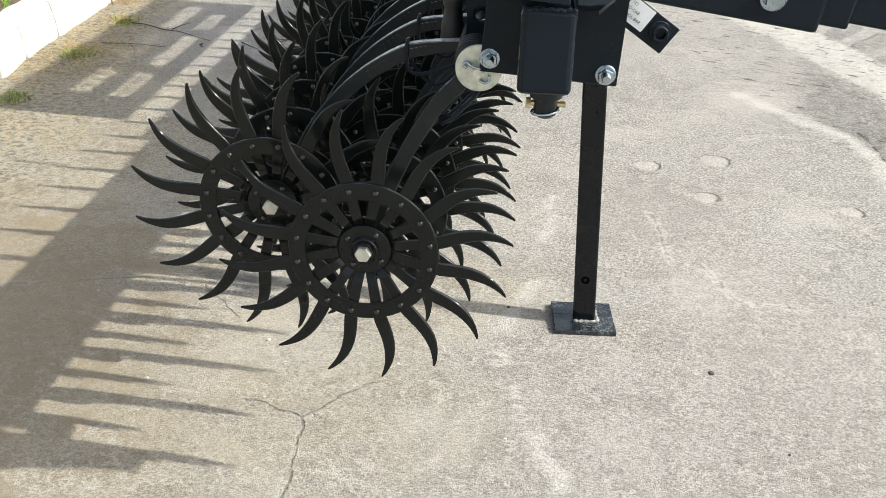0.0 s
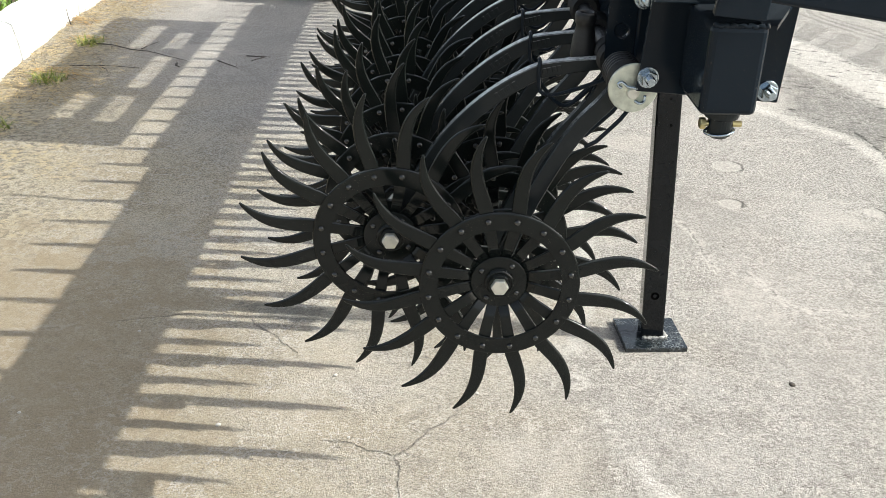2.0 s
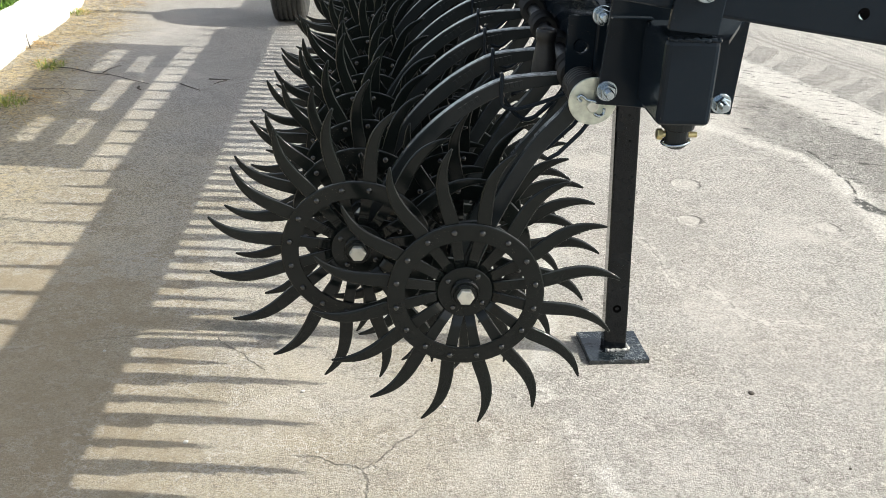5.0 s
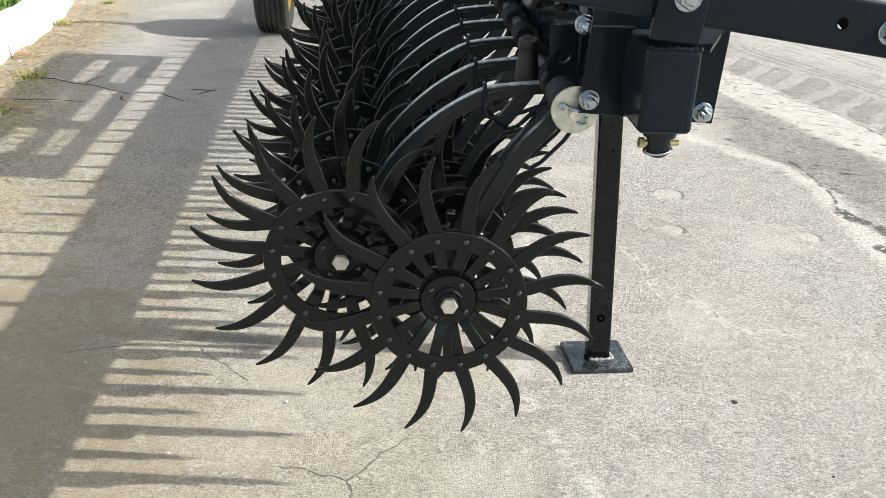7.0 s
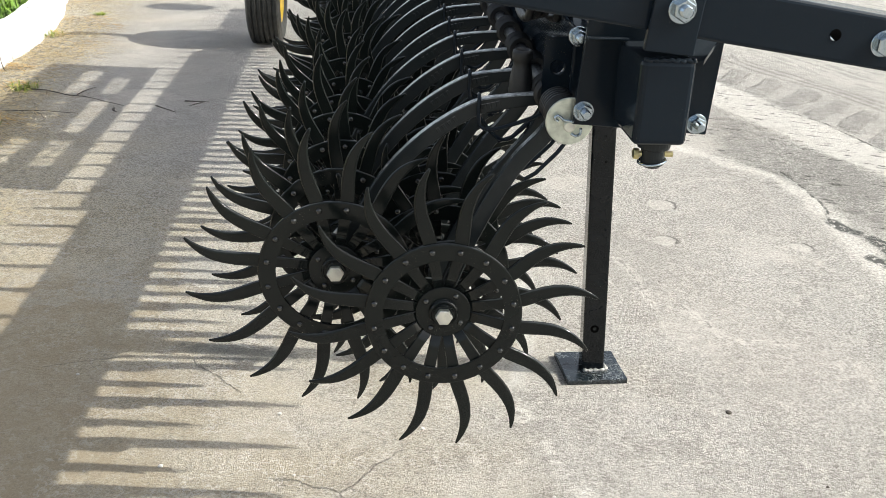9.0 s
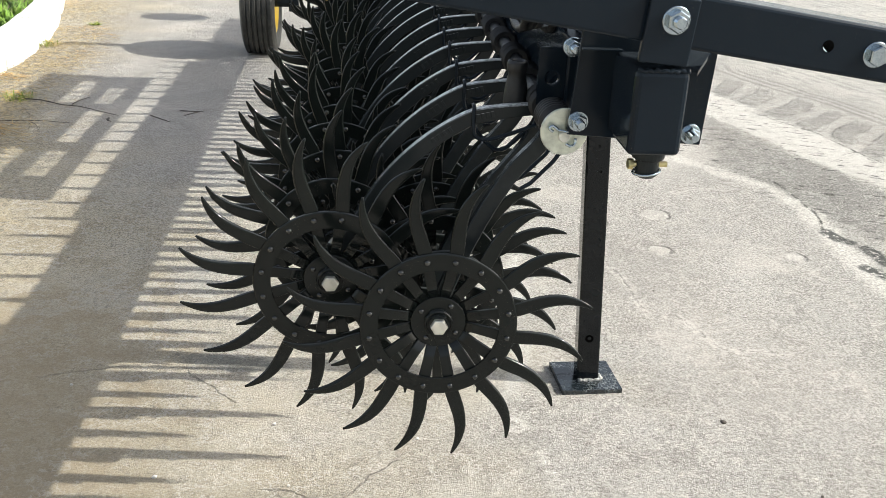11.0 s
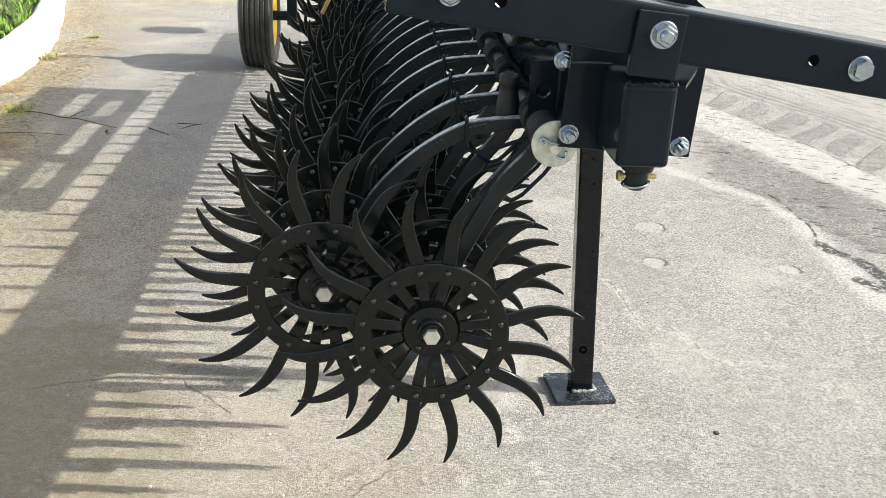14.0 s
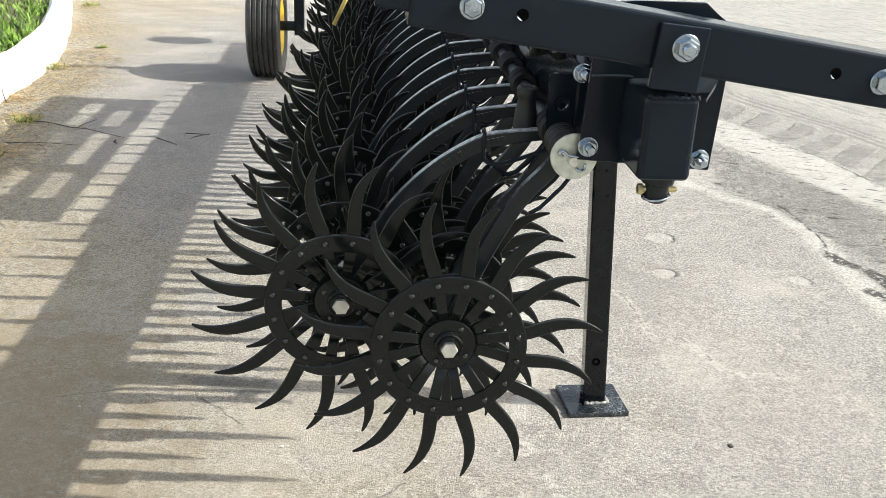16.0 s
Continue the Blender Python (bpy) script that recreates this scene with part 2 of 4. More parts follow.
    col = k.mix(times(pale, k.ramp(coarse, 0.40, 0.55, 1.0, 0.5)), col, (0.66, 0.64, 0.60))
    # hairline cracks
    crack = times(drawn(to_crack, by_crack, 0.0008, 0.0040), k.ramp(speck, 0.36, 0.46))
    col = k.mix(times(drawn(to_crack, by_crack, 0.004, 0.012), k.ramp(mott, 0.45, 0.6), 0.15), col, (0.56, 0.53, 0.47))
    col = k.mix(times(crack, 0.38), col, (0.06, 0.055, 0.05))
    # worn scratches: a pale lip with a thin dark step
    col = k.mix(times(drawn(to_scar, by_scar, 0.006, 0.028), k.ramp(wob2, 0.42, 0.56), 0.6), col, (0.66, 0.63, 0.58))
    scar_step = times(drawn(to_scar, by_scar, 0.0015, 0.006), k.ramp(speck, 0.44, 0.54))
    col = k.mix(times(scar_step, 0.55), col, (0.12, 0.112, 0.10))
    # stony dark strip behind the broken edge, dusty pale lane beyond it
    in_strip = k.ramp(about(about(strip, mott, 1.5), wob, 1.2), 0.25, 0.85)
    col = k.mix(times(in_strip, k.ramp(k.math("ADD", k.math("MULTIPLY", mott, 0.5), k.math("MULTIPLY", open_stone, 0.5)), 0.42, 0.53, 0.10, 0.66)), col, (0.185, 0.177, 0.163))
    col = k.mix(times(k.ramp(about(about(lane, wob2, 0.8), mott, 1.4), 0.35, 0.8), k.ramp(mott, 0.38, 0.55, 0.25, 0.6)), col, (0.70, 0.675, 0.625))
    # tread pads and ribs pressed into the dust
    in_pads = k.ramp(about(about(pads, mott, 1.6), wob, 1.2), 0.30, 0.85)
    col = k.mix(times(in_pads, k.ramp(open_stone, 0.42, 0.56, 0.12, 0.70)), col, (0.20, 0.19, 0.172))
    col = k.mix(times(k.ramp(about(ribs, wob2, 0.8), 0.4, 0.65), 0.6), col, (0.20, 0.19, 0.17))
    rut = k.t.nodes.new("ShaderNodeMapping")
    rut.vector_type = "TEXTURE"
    rut.inputs["Rotation"].default_value = (0, 0, radians(-64))
    rut.inputs["Scale"].default_value = (0.55, 0.12, 1)
    k.t.links.new(p, rut.inputs[0])
    tracks = k.ramp(k.noise(1.6, 6, 0.75, rut.outputs[0]), 0.48, 0.58)
    col = k.mix(times(far_yard, tracks, 0.55), k.mix(times(far_yard, 0.4), col, (0.60, 0.58, 0.535)), (0.22, 0.21, 0.19))
    # flaked chips lying across the strip
    flake = k.t.nodes.new("ShaderNodeMapping")
    flake.vector_type = "TEXTURE"
    flake.inputs["Rotation"].default_value = (0, 0, radians(-14))
    flake.inputs["Scale"].default_value = (0.12, 0.034, 1)
    k.t.links.new(p, flake.inputs[0])
    flakes = times(k.ramp(k.noise(1.0, 3, 0.6, flake.outputs[0]), 0.605, 0.64), chips)
    col = k.mix(times(flakes, 0.9), col, (0.075, 0.070, 0.060))
    # broken edge: pale dusted lip, dark open step, damp hollows
    lip = k.ramp(about(about(to_edge, wob, 0.16), mott, 0.10), 0.01, 0.085, 1.0, 0.0)
    col = k.mix(times(lip, k.ramp(open_stone, 0.40, 0.6, 0.8, 0.25)), col, (0.74, 0.715, 0.66))
    step = times(drawn(to_break, by_break, 0.003, 0.010), k.ramp(mott, 0.44, 0.54))
    col = k.mix(times(step, 0.85), col, (0.055, 0.052, 0.045))
    damp = times(k.ramp(about(to_wet, mott, 0.05), 0.022, 0.044, 1.0, 0.0), k.ramp(wob2, 0.40, 0.48))
    col = k.mix(times(damp, 0.9), col, (0.030, 0.034, 0.030))
    scuff = k.ramp(k.math("ABSOLUTE", k.math("SUBTRACT", wob, 0.52)), 0.004, 0.022, 1.0, 0.0)
    col = k.mix(times(scuff, k.ramp(blotch, 0.42, 0.56), 0.55), col, (0.64, 0.61, 0.565))
    # grit and leaf crumbs gathered along the kerb
    near_kerb = k.ramp(k.math("SUBTRACT", to_kerb, k.math("MULTIPLY", k.math("SUBTRACT", wob, 0.5), 0.55)), 0.15, 0.70, 1.0, 0.0)
    crumbs = k.mix(k.ramp(k.math("ADD", k.math("MULTIPLY", wob2, 0.5), k.math("MULTIPLY", speck, 0.5)), 0.47, 0.55), k.mix(k.ramp(large, 0.45, 0.6), (0.46, 0.41, 0.31), (0.54, 0.43, 0.24)), (0.13, 0.115, 0.09))
    col = k.mix(times(near_kerb, k.ramp(mott, 0.36, 0.6, 0.1, 0.9)), col, crumbs)
    # old pale stain
    col = k.mix(times(k.ramp(to_stain, 0.05, 0.30, 1.0, 0.0), k.ramp(wob, 0.42, 0.66), 0.4), col, (0.46, 0.45, 0.42))
    # broad brown patch on the near left
    brown_patch = k.ramp(k.math("ADD", k.vec("LENGTH", k.vec("MULTIPLY", k.vec("SUBTRACT", p, (-2.00, 1.60, 0)), (0.90, 0.62, 0)), out=1), k.math("MULTIPLY", k.math("SUBTRACT", wob, 0.5), 1.1)), 0.45, 0.85, 1.0, 0.0)
    col = k.mix(times(brown_patch, k.ramp(mott, 0.40, 0.58, 0.50, 0.66)), col, (0.325, 0.258, 0.168))
    # small dark patch, longer in x than in y
    col = k.mix(times(k.ramp(about(to_dark_spot, mott, 0.35), 0.10, 0.22, 1.0, 0.0), 0.6), col, (0.10, 0.105, 0.098))
    # shallow chipped dents: a pale floor, and the sunward wall's shade painted dark
    dent, wall_shade = None, None
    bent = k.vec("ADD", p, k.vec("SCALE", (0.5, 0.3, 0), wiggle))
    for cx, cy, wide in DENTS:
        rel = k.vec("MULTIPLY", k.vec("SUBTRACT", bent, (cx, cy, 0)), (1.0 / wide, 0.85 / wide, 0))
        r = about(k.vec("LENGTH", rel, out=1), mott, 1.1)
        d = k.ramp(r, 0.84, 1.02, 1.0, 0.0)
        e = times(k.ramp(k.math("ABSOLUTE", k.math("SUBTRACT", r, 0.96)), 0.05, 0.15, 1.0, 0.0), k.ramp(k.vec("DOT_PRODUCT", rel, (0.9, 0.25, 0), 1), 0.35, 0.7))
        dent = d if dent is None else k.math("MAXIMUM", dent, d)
        wall_shade = e if wall_shade is None else k.math("MAXIMUM", wall_shade, e)
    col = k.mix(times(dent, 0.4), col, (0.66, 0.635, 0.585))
    col = k.mix(times(wall_shade, 0.7), col, (0.10, 0.094, 0.083))
    k.colour(col)
    k.rough(k.ramp(grain, 0.3, 0.7, 0.78, 0.95))
    h = k.math("ADD", k.math("MULTIPLY", vor.outputs["Distance"], 0.7), k.math("MULTIPLY", grain, 0.8))
    h = k.math("SUBTRACT", h, k.math("MULTIPLY", crack, 2.5))
    h = k.math("ADD", h, times(worn, open_stone, 2.2))
    n1 = k.bump(k.math("ADD", h, k.math("ADD", k.math("MULTIPLY", speck, 1.5), coarse)), 1.0, 0.006)
    low = k.math("ADD", times(dent, 1.6), k.math("ADD", times(step, 2.0), times(scar_step, 0.8)))
    dirt = k.math("MAXIMUM", in_strip, k.math("MAXIMUM", in_pads, times(far_yard, 0.7)))
    k.bump(k.math("ADD", blotch, k.math("SUBTRACT", times(dirt, wob2, 2.2), low)), 0.8, 0.012, n1)
    return k.m


SEAM = [(-0.45, 3.29), (-0.39, 2.59), (-0.42, 2.25), (-0.34, 2.03), (-0.23, 1.84), (-0.15, 1.69), (0.02, 1.30)]
CRACKS = [
    [(-0.94, 1.80), (-0.87, 1.80), (-0.77, 1.78), (-0.74, 1.68), (-0.71, 1.58), (-0.69, 1.40)],
    [(-0.77, 1.78), (-0.72, 1.88), (-0.66, 1.96)],
    [(-1.66, 2.16), (-1.58, 2.21), (-1.47, 2.26)],
    [(-1.29, 2.27), (-1.21, 2.21), (-1.11, 2.13)],
]
SCARS = [
    [(-0.11, 3.24), (-0.07, 3.13), (-0.01, 2.84)],
    [(0.08, 2.88), (0.14, 2.76), (0.19, 2.66), (0.40, 2.68)],
    [(0.18, 4.11), (0.30, 4.22), (0.45, 4.23)],
    [(-2.40, 1.88), (-2.10, 1.98), (-1.70, 2.14)],
]
BROKEN = [(0.53, 4.58), (0.66, 4.49), (0.73, 4.26), (0.77, 4.00), (0.76, 3.77), (0.82, 3.67)]
TRACK_CRACK = [(0.87, 5.78), (0.97, 5.62), (1.12, 5.40), (1.20, 5.15), (1.30, 4.87)]
EDGE = [(0.20, 4.80), (0.34, 4.63), (0.49, 4.46), (0.66, 4.30), (0.75, 3.98), (0.77, 3.63), (0.82, 3.30), (0.95, 2.85)]
WET = [[(0.76, 3.77), (0.79, 3.69), (0.82, 3.67)], [(0.87, 3.62), (0.90, 3.50), (0.92, 3.40)], [(0.81, 3.41), (0.86, 3.34)]]
DENTS = [(0.095, 3.825, 0.062), (0.08, 3.43, 0.044), (-0.155, 3.68, 0.05), (0.575, 3.465, 0.040)]
STAIN = [(-1.95, 2.55), (-1.6, 2.66), (-1.35, 2.9)]
KERB = [(-2.55, 2.6), (-3.16, 3.78), (-3.41, 4.44), (-3.71, 5.52), (-3.86, 6.13), (-4.2, 7.12), (-4.98, 8.77), (-5.87, 10.45), (-7.4, 12.6)]


# ---- mesh helpers ----
def mesh_of(name, bm, material, smooth=False):
    me = bpy.data.meshes.new(name)
    bmesh.ops.recalc_face_normals(bm, faces=bm.faces)
    bm.to_mesh(me)
    bm.free()
    me.materials.append(material)
    for p in me.polygons:
        p.use_smooth = smooth
    return me


def part(name, bm, material, parent=None, label="", smooth=False, m=None):
    data = bm if isinstance(bm, bpy.types.Mesh) else mesh_of(name, bm, material, smooth)
    ob = new(name, data)
    if parent:
        ob.parent = parent
    if m:
        ob.matrix_basis = m
    if label:
        tagged(ob, label)
    return ob


def box(bm, x0, x1, y0, y1, z0, z1, bevel=0.0, m=None, segs=2):
    geo = bmesh.ops.create_cube(bm, size=1.0, matrix=Matrix.Translation(((x0 + x1) / 2, (y0 + y1) / 2, (z0 + z1) / 2)) @ Matrix.Diagonal((x1 - x0, y1 - y0, z1 - z0, 1)))
    if bevel:
        edges = list({e for v in geo["verts"] for e in v.link_edges})
        out = bmesh.ops.bevel(bm, geom=edges, offset=bevel, segments=segs, affect="EDGES", profile=0.5)
        verts = list({v for f in out["faces"] for v in f.verts} | {v for v in geo["verts"] if v.is_valid})
    else:
        verts = geo["verts"]
    if m:
        bmesh.ops.transform(bm, matrix=m, verts=verts)
    return bm


def lathe(bm, profile, steps=24, m=None, closed=False):
    """Turn (radius, along) pairs round the y axis."""
    m = m or Matrix()
    rings = []
    for r, y in profile:
        if r < 1e-6:
            rings.append([bm.verts.new(m @ Vector((0, y, 0)))])
        else:
            rings.append([bm.verts.new(m @ Vector((r * math.cos(2 * math.pi * i / steps), y, r * math.sin(2 * math.pi * i / steps)))) for i in range(steps)])
    pairs = list(zip(rings, rings[1:])) + ([(rings[-1], rings[0])] if closed else [])
    for a, b in pairs:
        for i in range(steps):
            j = (i + 1) % steps
            quad = [a[i % len(a)], a[j % len(a)], b[j % len(b)], b[i % len(b)]]
            quad = [v for n, v in enumerate(quad) if v not in quad[:n]]
            if len(quad) > 2:
                bm.faces.new(quad)
    return bm


def tube(bm, points, radius, sides=8, flat=None):
    """A bent rod through points; flat=(width, height) makes it a bar with its width along y."""
    pts = [Vector(p) for p in points]
    rings = []
    for i, p in enumerate(pts):
        d = (pts[min(i + 1, len(pts) - 1)] - pts[max(i - 1, 0)]).normalized()
        side = Vector((0, 1, 0)) if flat or abs(d.y) < 0.95 else Vector((1, 0, 0))
        side = (side - d * side.dot(d)).normalized()
        up = d.cross(side).normalized()
        r = radius[i] if isinstance(radius, (list, tuple)) else radius
        if flat:
            w, h = flat[0] / 2, (flat[1][i] if isinstance(flat[1], (list, tuple)) else flat[1]) / 2
            c = min(w, h) * 0.18
            offs = [(w, h - c), (w - c, h), (c - w, h), (-w, h - c), (-w, c - h), (c - w, -h), (w - c, -h), (w, c - h)]
        else:
            offs = [(r * math.cos(2 * math.pi * k / sides), r * math.sin(2 * math.pi * k / sides)) for k in range(sides)]
        rings.append([bm.verts.new(p + side * a + up * b) for a, b in offs])
    n = len(rings[0])
    for a, b in zip(rings, rings[1:]):
        for i in range(n):
            bm.faces.new([a[i], a[(i + 1) % n], b[(i + 1) % n], b[i]])
    bm.faces.new(rings[0])
    bm.faces.new(rings[-1][::-1])
    return bm


def curve_points(ctrl, n=18):
    """Catmull-Rom through control points."""
    c = [Vector(p) for p in ctrl]
    c = [2 * c[0] - c[1]] + c + [2 * c[-1] - c[-2]]
    out = []
    for i in range(1, len(c) - 2):
        m = max(2, n // (len(c) - 3))
        for j in range(m):
            t = j / m
            a, b, d, e = c[i - 1], c[i], c[i + 1], c[i + 2]
            out.append(0.5 * ((2 * b) + (d - a) * t + (2 * a - 5 * b + 4 * d - e) * t * t + (3 * b - a - 3 * d + e) * t ** 3))
    return out + [c[-2]]


def hexagon(bm, radius, y0, y1, m=None):
    return lathe(bm, [(0, y0), (radius * 0.9, y0), (radius, y0 + (y1 - y0) * 0.15), (radius, y1), (0, y1)], 6, m)


# ---- ground ----
def away(runs, x, y):
    """For arrays x, y: the signed distance to the nearest of some broken lines (left of them positive), and how surely it lies beside one."""
    best, beside_it = np.full(x.shape, 9.0), np.zeros(x.shape)
    for points in runs:
        for i, ((ax, ay), (bx, by)) in enumerate(zip(points, points[1:])):
            dx, dy = bx - ax, by - ay
            raw = ((x - ax) * dx + (y - ay) * dy) / (dx * dx + dy * dy)
            t = np.clip(raw, 0.0, 1.0)
            d = np.hypot(x - ax - t * dx, y - ay - t * dy)
            d = np.where(dx * (y - ay) - dy * (x - ax) < 0, -d, d)
            past = ((raw < 0) & (i == 0)) | ((raw > 1) & (i == len(points) - 2))
            nearer = np.abs(d) < np.abs(best)
            beside_it = np.where(nearer, np.where(past | (np.abs(d) > 0.07), 0.0, 1.0), beside_it)
            best = np.where(nearer, d, best)
    return best, beside_it


def rise(v, lo, hi):
    t = np.clip((v - lo) / (hi - lo), 0, 1)
    return t * t * (3 - 2 * t)


def ground_sheet():
    xs = [-600, -120, -30, -12, -9, -7] + [-6 + 0.1 * i for i in range(34)] + [-2.6 + 0.025 * i for i in range(172)] + [1.7 + 0.1 * i for i in range(16)] + [3.4, 4, 5, 7, 10, 20, 60, 200, 600]
    ys = [-600, -120, -30, -8, -3, -1, 0, 0.5] + [0.9 + 0.025 * i for i in range(248)] + [7.1 + 0.15 * i for i in range(30)] + [12, 14, 17, 22, 40, 100, 250, 600]
    X, Y = (g.ravel() for g in np.meshgrid(np.array(xs), np.array(ys)))
    w = len(xs)
    faces = [(j * w + i, j * w + i + 1, (j + 1) * w + i + 1, (j + 1) * w + i) for j in range(len(ys) - 1) for i in range(w - 1)]
    me = bpy.data.meshes.new("ground")
    me.from_pydata(list(zip(X.tolist(), Y.tolist(), [0.0] * len(X))), [], faces)
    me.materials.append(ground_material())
    drift = np.array([noise.fractal(Vector((x * 0.9, y * 0.9, 3.0)), 1.0, 2.0, 3) if abs(x) < 9 and abs(y) < 14 else 0.0 for x, y in zip(X.tolist(), Y.tolist())])
    across = 0.896 * X + 0.445 * Y + 0.10 * drift          # places across and along the wheel tracks
    along = 0.445 * X - 0.896 * Y + 0.06 * drift
    reach = rise(X + 0.2 * drift, 0.30, 0.78)
    strip = rise(across, 2.40, 2.54) * (1 - rise(across, 2.86, 3.16)) * reach
    lane = rise(across, 2.90, 3.16) * (1 - rise(across, 3.30, 3.50))
    saw = ((along + 0.75 * across) / 0.285) % 1.0
    pads = rise(across, 3.38, 3.46) * (1 - rise(across, 3.80, 3.90)) * rise(saw, 0.02, 0.16) * (1 - rise(saw, 0.60, 0.76))
    ribs = rise(across, 3.86, 3.92) * (1 - rise(across, 4.10, 4.18)) * (0.5 + 0.5 * np.sin(across * 2 * math.pi / 0.075))
    far = rise(across, 4.10, 4.35)
    chips = rise(across, 2.30, 2.42) * (1 - rise(across, 3.30, 3.60))
    broken, by_broken = away([BROKEN, TRACK_CRACK], X, Y)
    crack, by_crack = away(CRACKS, X, Y)
    scar, by_scar = away(SCARS, X, Y)
    lip = np.abs(away([EDGE], X, Y)[0]) + 0.3 * rise(across, 2.50, 2.60)
    dark_spot = np.hypot(X + 1.17, 4.0 * (Y - 2.33))
    for name, values in (
        ("kerb_stain_edge", (np.abs(away([KERB], X, Y)[0]), np.abs(away([STAIN], X, Y)[0]), lip)),
        ("crack_scar_break", (crack, scar, broken)),
        ("near_crack_scar_break", (by_crack, by_scar, by_broken)),
        ("seam_wet_chips", (np.abs(away([SEAM], X, Y)[0]), np.abs(away(WET, X, Y)[0]), chips)),
        ("strip_lane_far", (strip, lane, far)),
        ("pads_ribs_dark_spot", (pads, ribs, dark_spot)),
    ):
        me.attributes.new(name, "FLOAT_VECTOR", "POINT").data.foreach_set("vector", np.stack(values, 1).astype(np.float32).ravel())
    return tagged(new("ground", me), "weathered pale asphalt yard with cracks and dirt", "ground", kind="structure")


ground_sheet()

# ---- the rotary hoe: its own axes, across, along the row, up ----
ALONG = Vector((-0.192, 1, 0.026)).normalized()
ACROSS = Vector((1, 0.192, 0)).normalized()
UP = ACROSS.cross(ALONG)
BASE = Vector((-0.5422, 1.5838, 0.5552))          # centre of the first wheel
MACHINE = Matrix.Translation(BASE) @ Matrix((ACROSS, ALONG, UP)).transposed().to_4x4()
PITCH, UNITS = 0.178, 38
REAR = Vector((-0.187, 0.090, 0.037))
FRONT = Vector((0.0, 0.178, 0.0))
ARM_Y = 0.140
PIVOT = Vector((0.178, 0, 0.352))


def tooth_mesh(dish=0.0):
    """A curved tooth; a dished wheel sets its root back."""
    bm = bmesh.new()
    rows = [(0.040, 0.018), (0.075, 0.0185), (0.110, 0.021), (0.140, 0.0245), (0.158, 0.0246), (0.176, 0.0240), (0.193, 0.0226), (0.209, 0.0205), (0.222, 0.0180), (0.234, 0.0150), (0.244, 0.0118), (0.253, 0.0090), (0.260, 0.0064), (0.2655, 0.0034)]

    def centre(r):
        s = max(0.0, (r - 0.130) / 0.1355)
        turn = radians(4.3) * s ** 3.2 - radians(2.4) * math.sin(min(1.0, s) * math.pi)
        return Vector((r * math.sin(turn), 0, r * math.cos(turn))), s

    rings = []
    for r, w in rows:
        c, s = centre(r)
        d = (centre(r + 0.002)[0] - centre(r - 0.002)[0]).normalized()
        side = Vector((d.z, 0, -d.x))
        y = 0.0046 - 0.012 * max(0, s - 0.4) ** 1.5 + dish * max(0.0, min(1.0, (0.110 - r) / 0.065))
        t = 0.0046 if s < 0.6 else 0.0046 * (1.15 - s) / 0.55
        h, e = w / 2, 0.0009 + 0.0022 * max(0.0, min(1.0, (s - 0.15) / 0.25)) * min(1.0, w / 0.016)
        section = ((-h, t * 0.3), (-h + e * 0.06, -t * 0.45), (-h + e * 0.38, -t * 0.84), (-h + e, -t), (-h + e * 1.5, -t), (h - e * 1.5, -t), (h - e, -t), (h - e * 0.38, -t * 0.84), (h - e * 0.06, -t * 0.45), (h, t * 0.3), (h * 0.86, t), (-h * 0.86, t))
        rings.append([bm.verts.new(c + side * a + Vector((0, y + b, 0))) for a, b in section])
    count = len(section)
    for a, b in zip(rings, rings[1:]):
        for i in range(count):
            bm.faces.new([a[i], a[(i + 1) % count], b[(i + 1) % count], b[i]])
    bm.faces.new(rings[0])
    bm.faces.new(rings[-1][::-1])
    return mesh_of("tooth", bm, TINE, True)


def ring_mesh():
    bm = bmesh.new()
    lathe(bm, [(0.1040, -0.0045), (0.1325, -0.0045), (0.1342, -0.0038), (0.135, -0.0022), (0.135, 0.0), (0.1040, 0.0)], 96, closed=True)
    return mesh_of("wheel", bm, TINE)


def rivet_mesh():
    bm = bmesh.new()
    lathe(bm, [(0.0056, -0.0040), (0.0054, -0.0058), (0.0044, -0.0076), (0.0026, -0.0088), (0, -0.0092)], 10)
    return mesh_of("rivet", bm, RIVET_PAINT, True)


def hub_plate_mesh():
    bm = bmesh.new()
    lathe(bm, [(0.018, -0.0030), (0.0466, -0.0030), (0.0474, -0.0024), (0.0474, -0.0003), (0.018, -0.0003)], 48, closed=True)
    return mesh_of("hub_plate", bm, TINE)


def hub_mesh():
    bm = bmesh.new()
    lathe(bm, [(0.0255, -0.0025), (0.0250, -0.010), (0.0235, -0.0115), (0.0215, -0.0112), (0.0205, -0.0095), (0.0185, -0.0095), (0.018, -0.0155), (0.0, -0.0155)], 36)
    return mesh_of("hub", bm, TINE)


def hub_bolt_mesh():
    bm = bmesh.new()
    hexagon(bm, 0.0148, -0.0255, -0.0150)
    return mesh_of("hub_bolt", bm, BOLT)


DISH = 0.013
DISHED_TOOTH = tooth_mesh(DISH)
TOOTH, RING, RIVET, HUB_PLATE, HUB, HUB_BOLT = tooth_mesh(), ring_mesh(), rivet_mesh(), hub_plate_mesh(), hub_mesh(), hub_bolt_mesh()


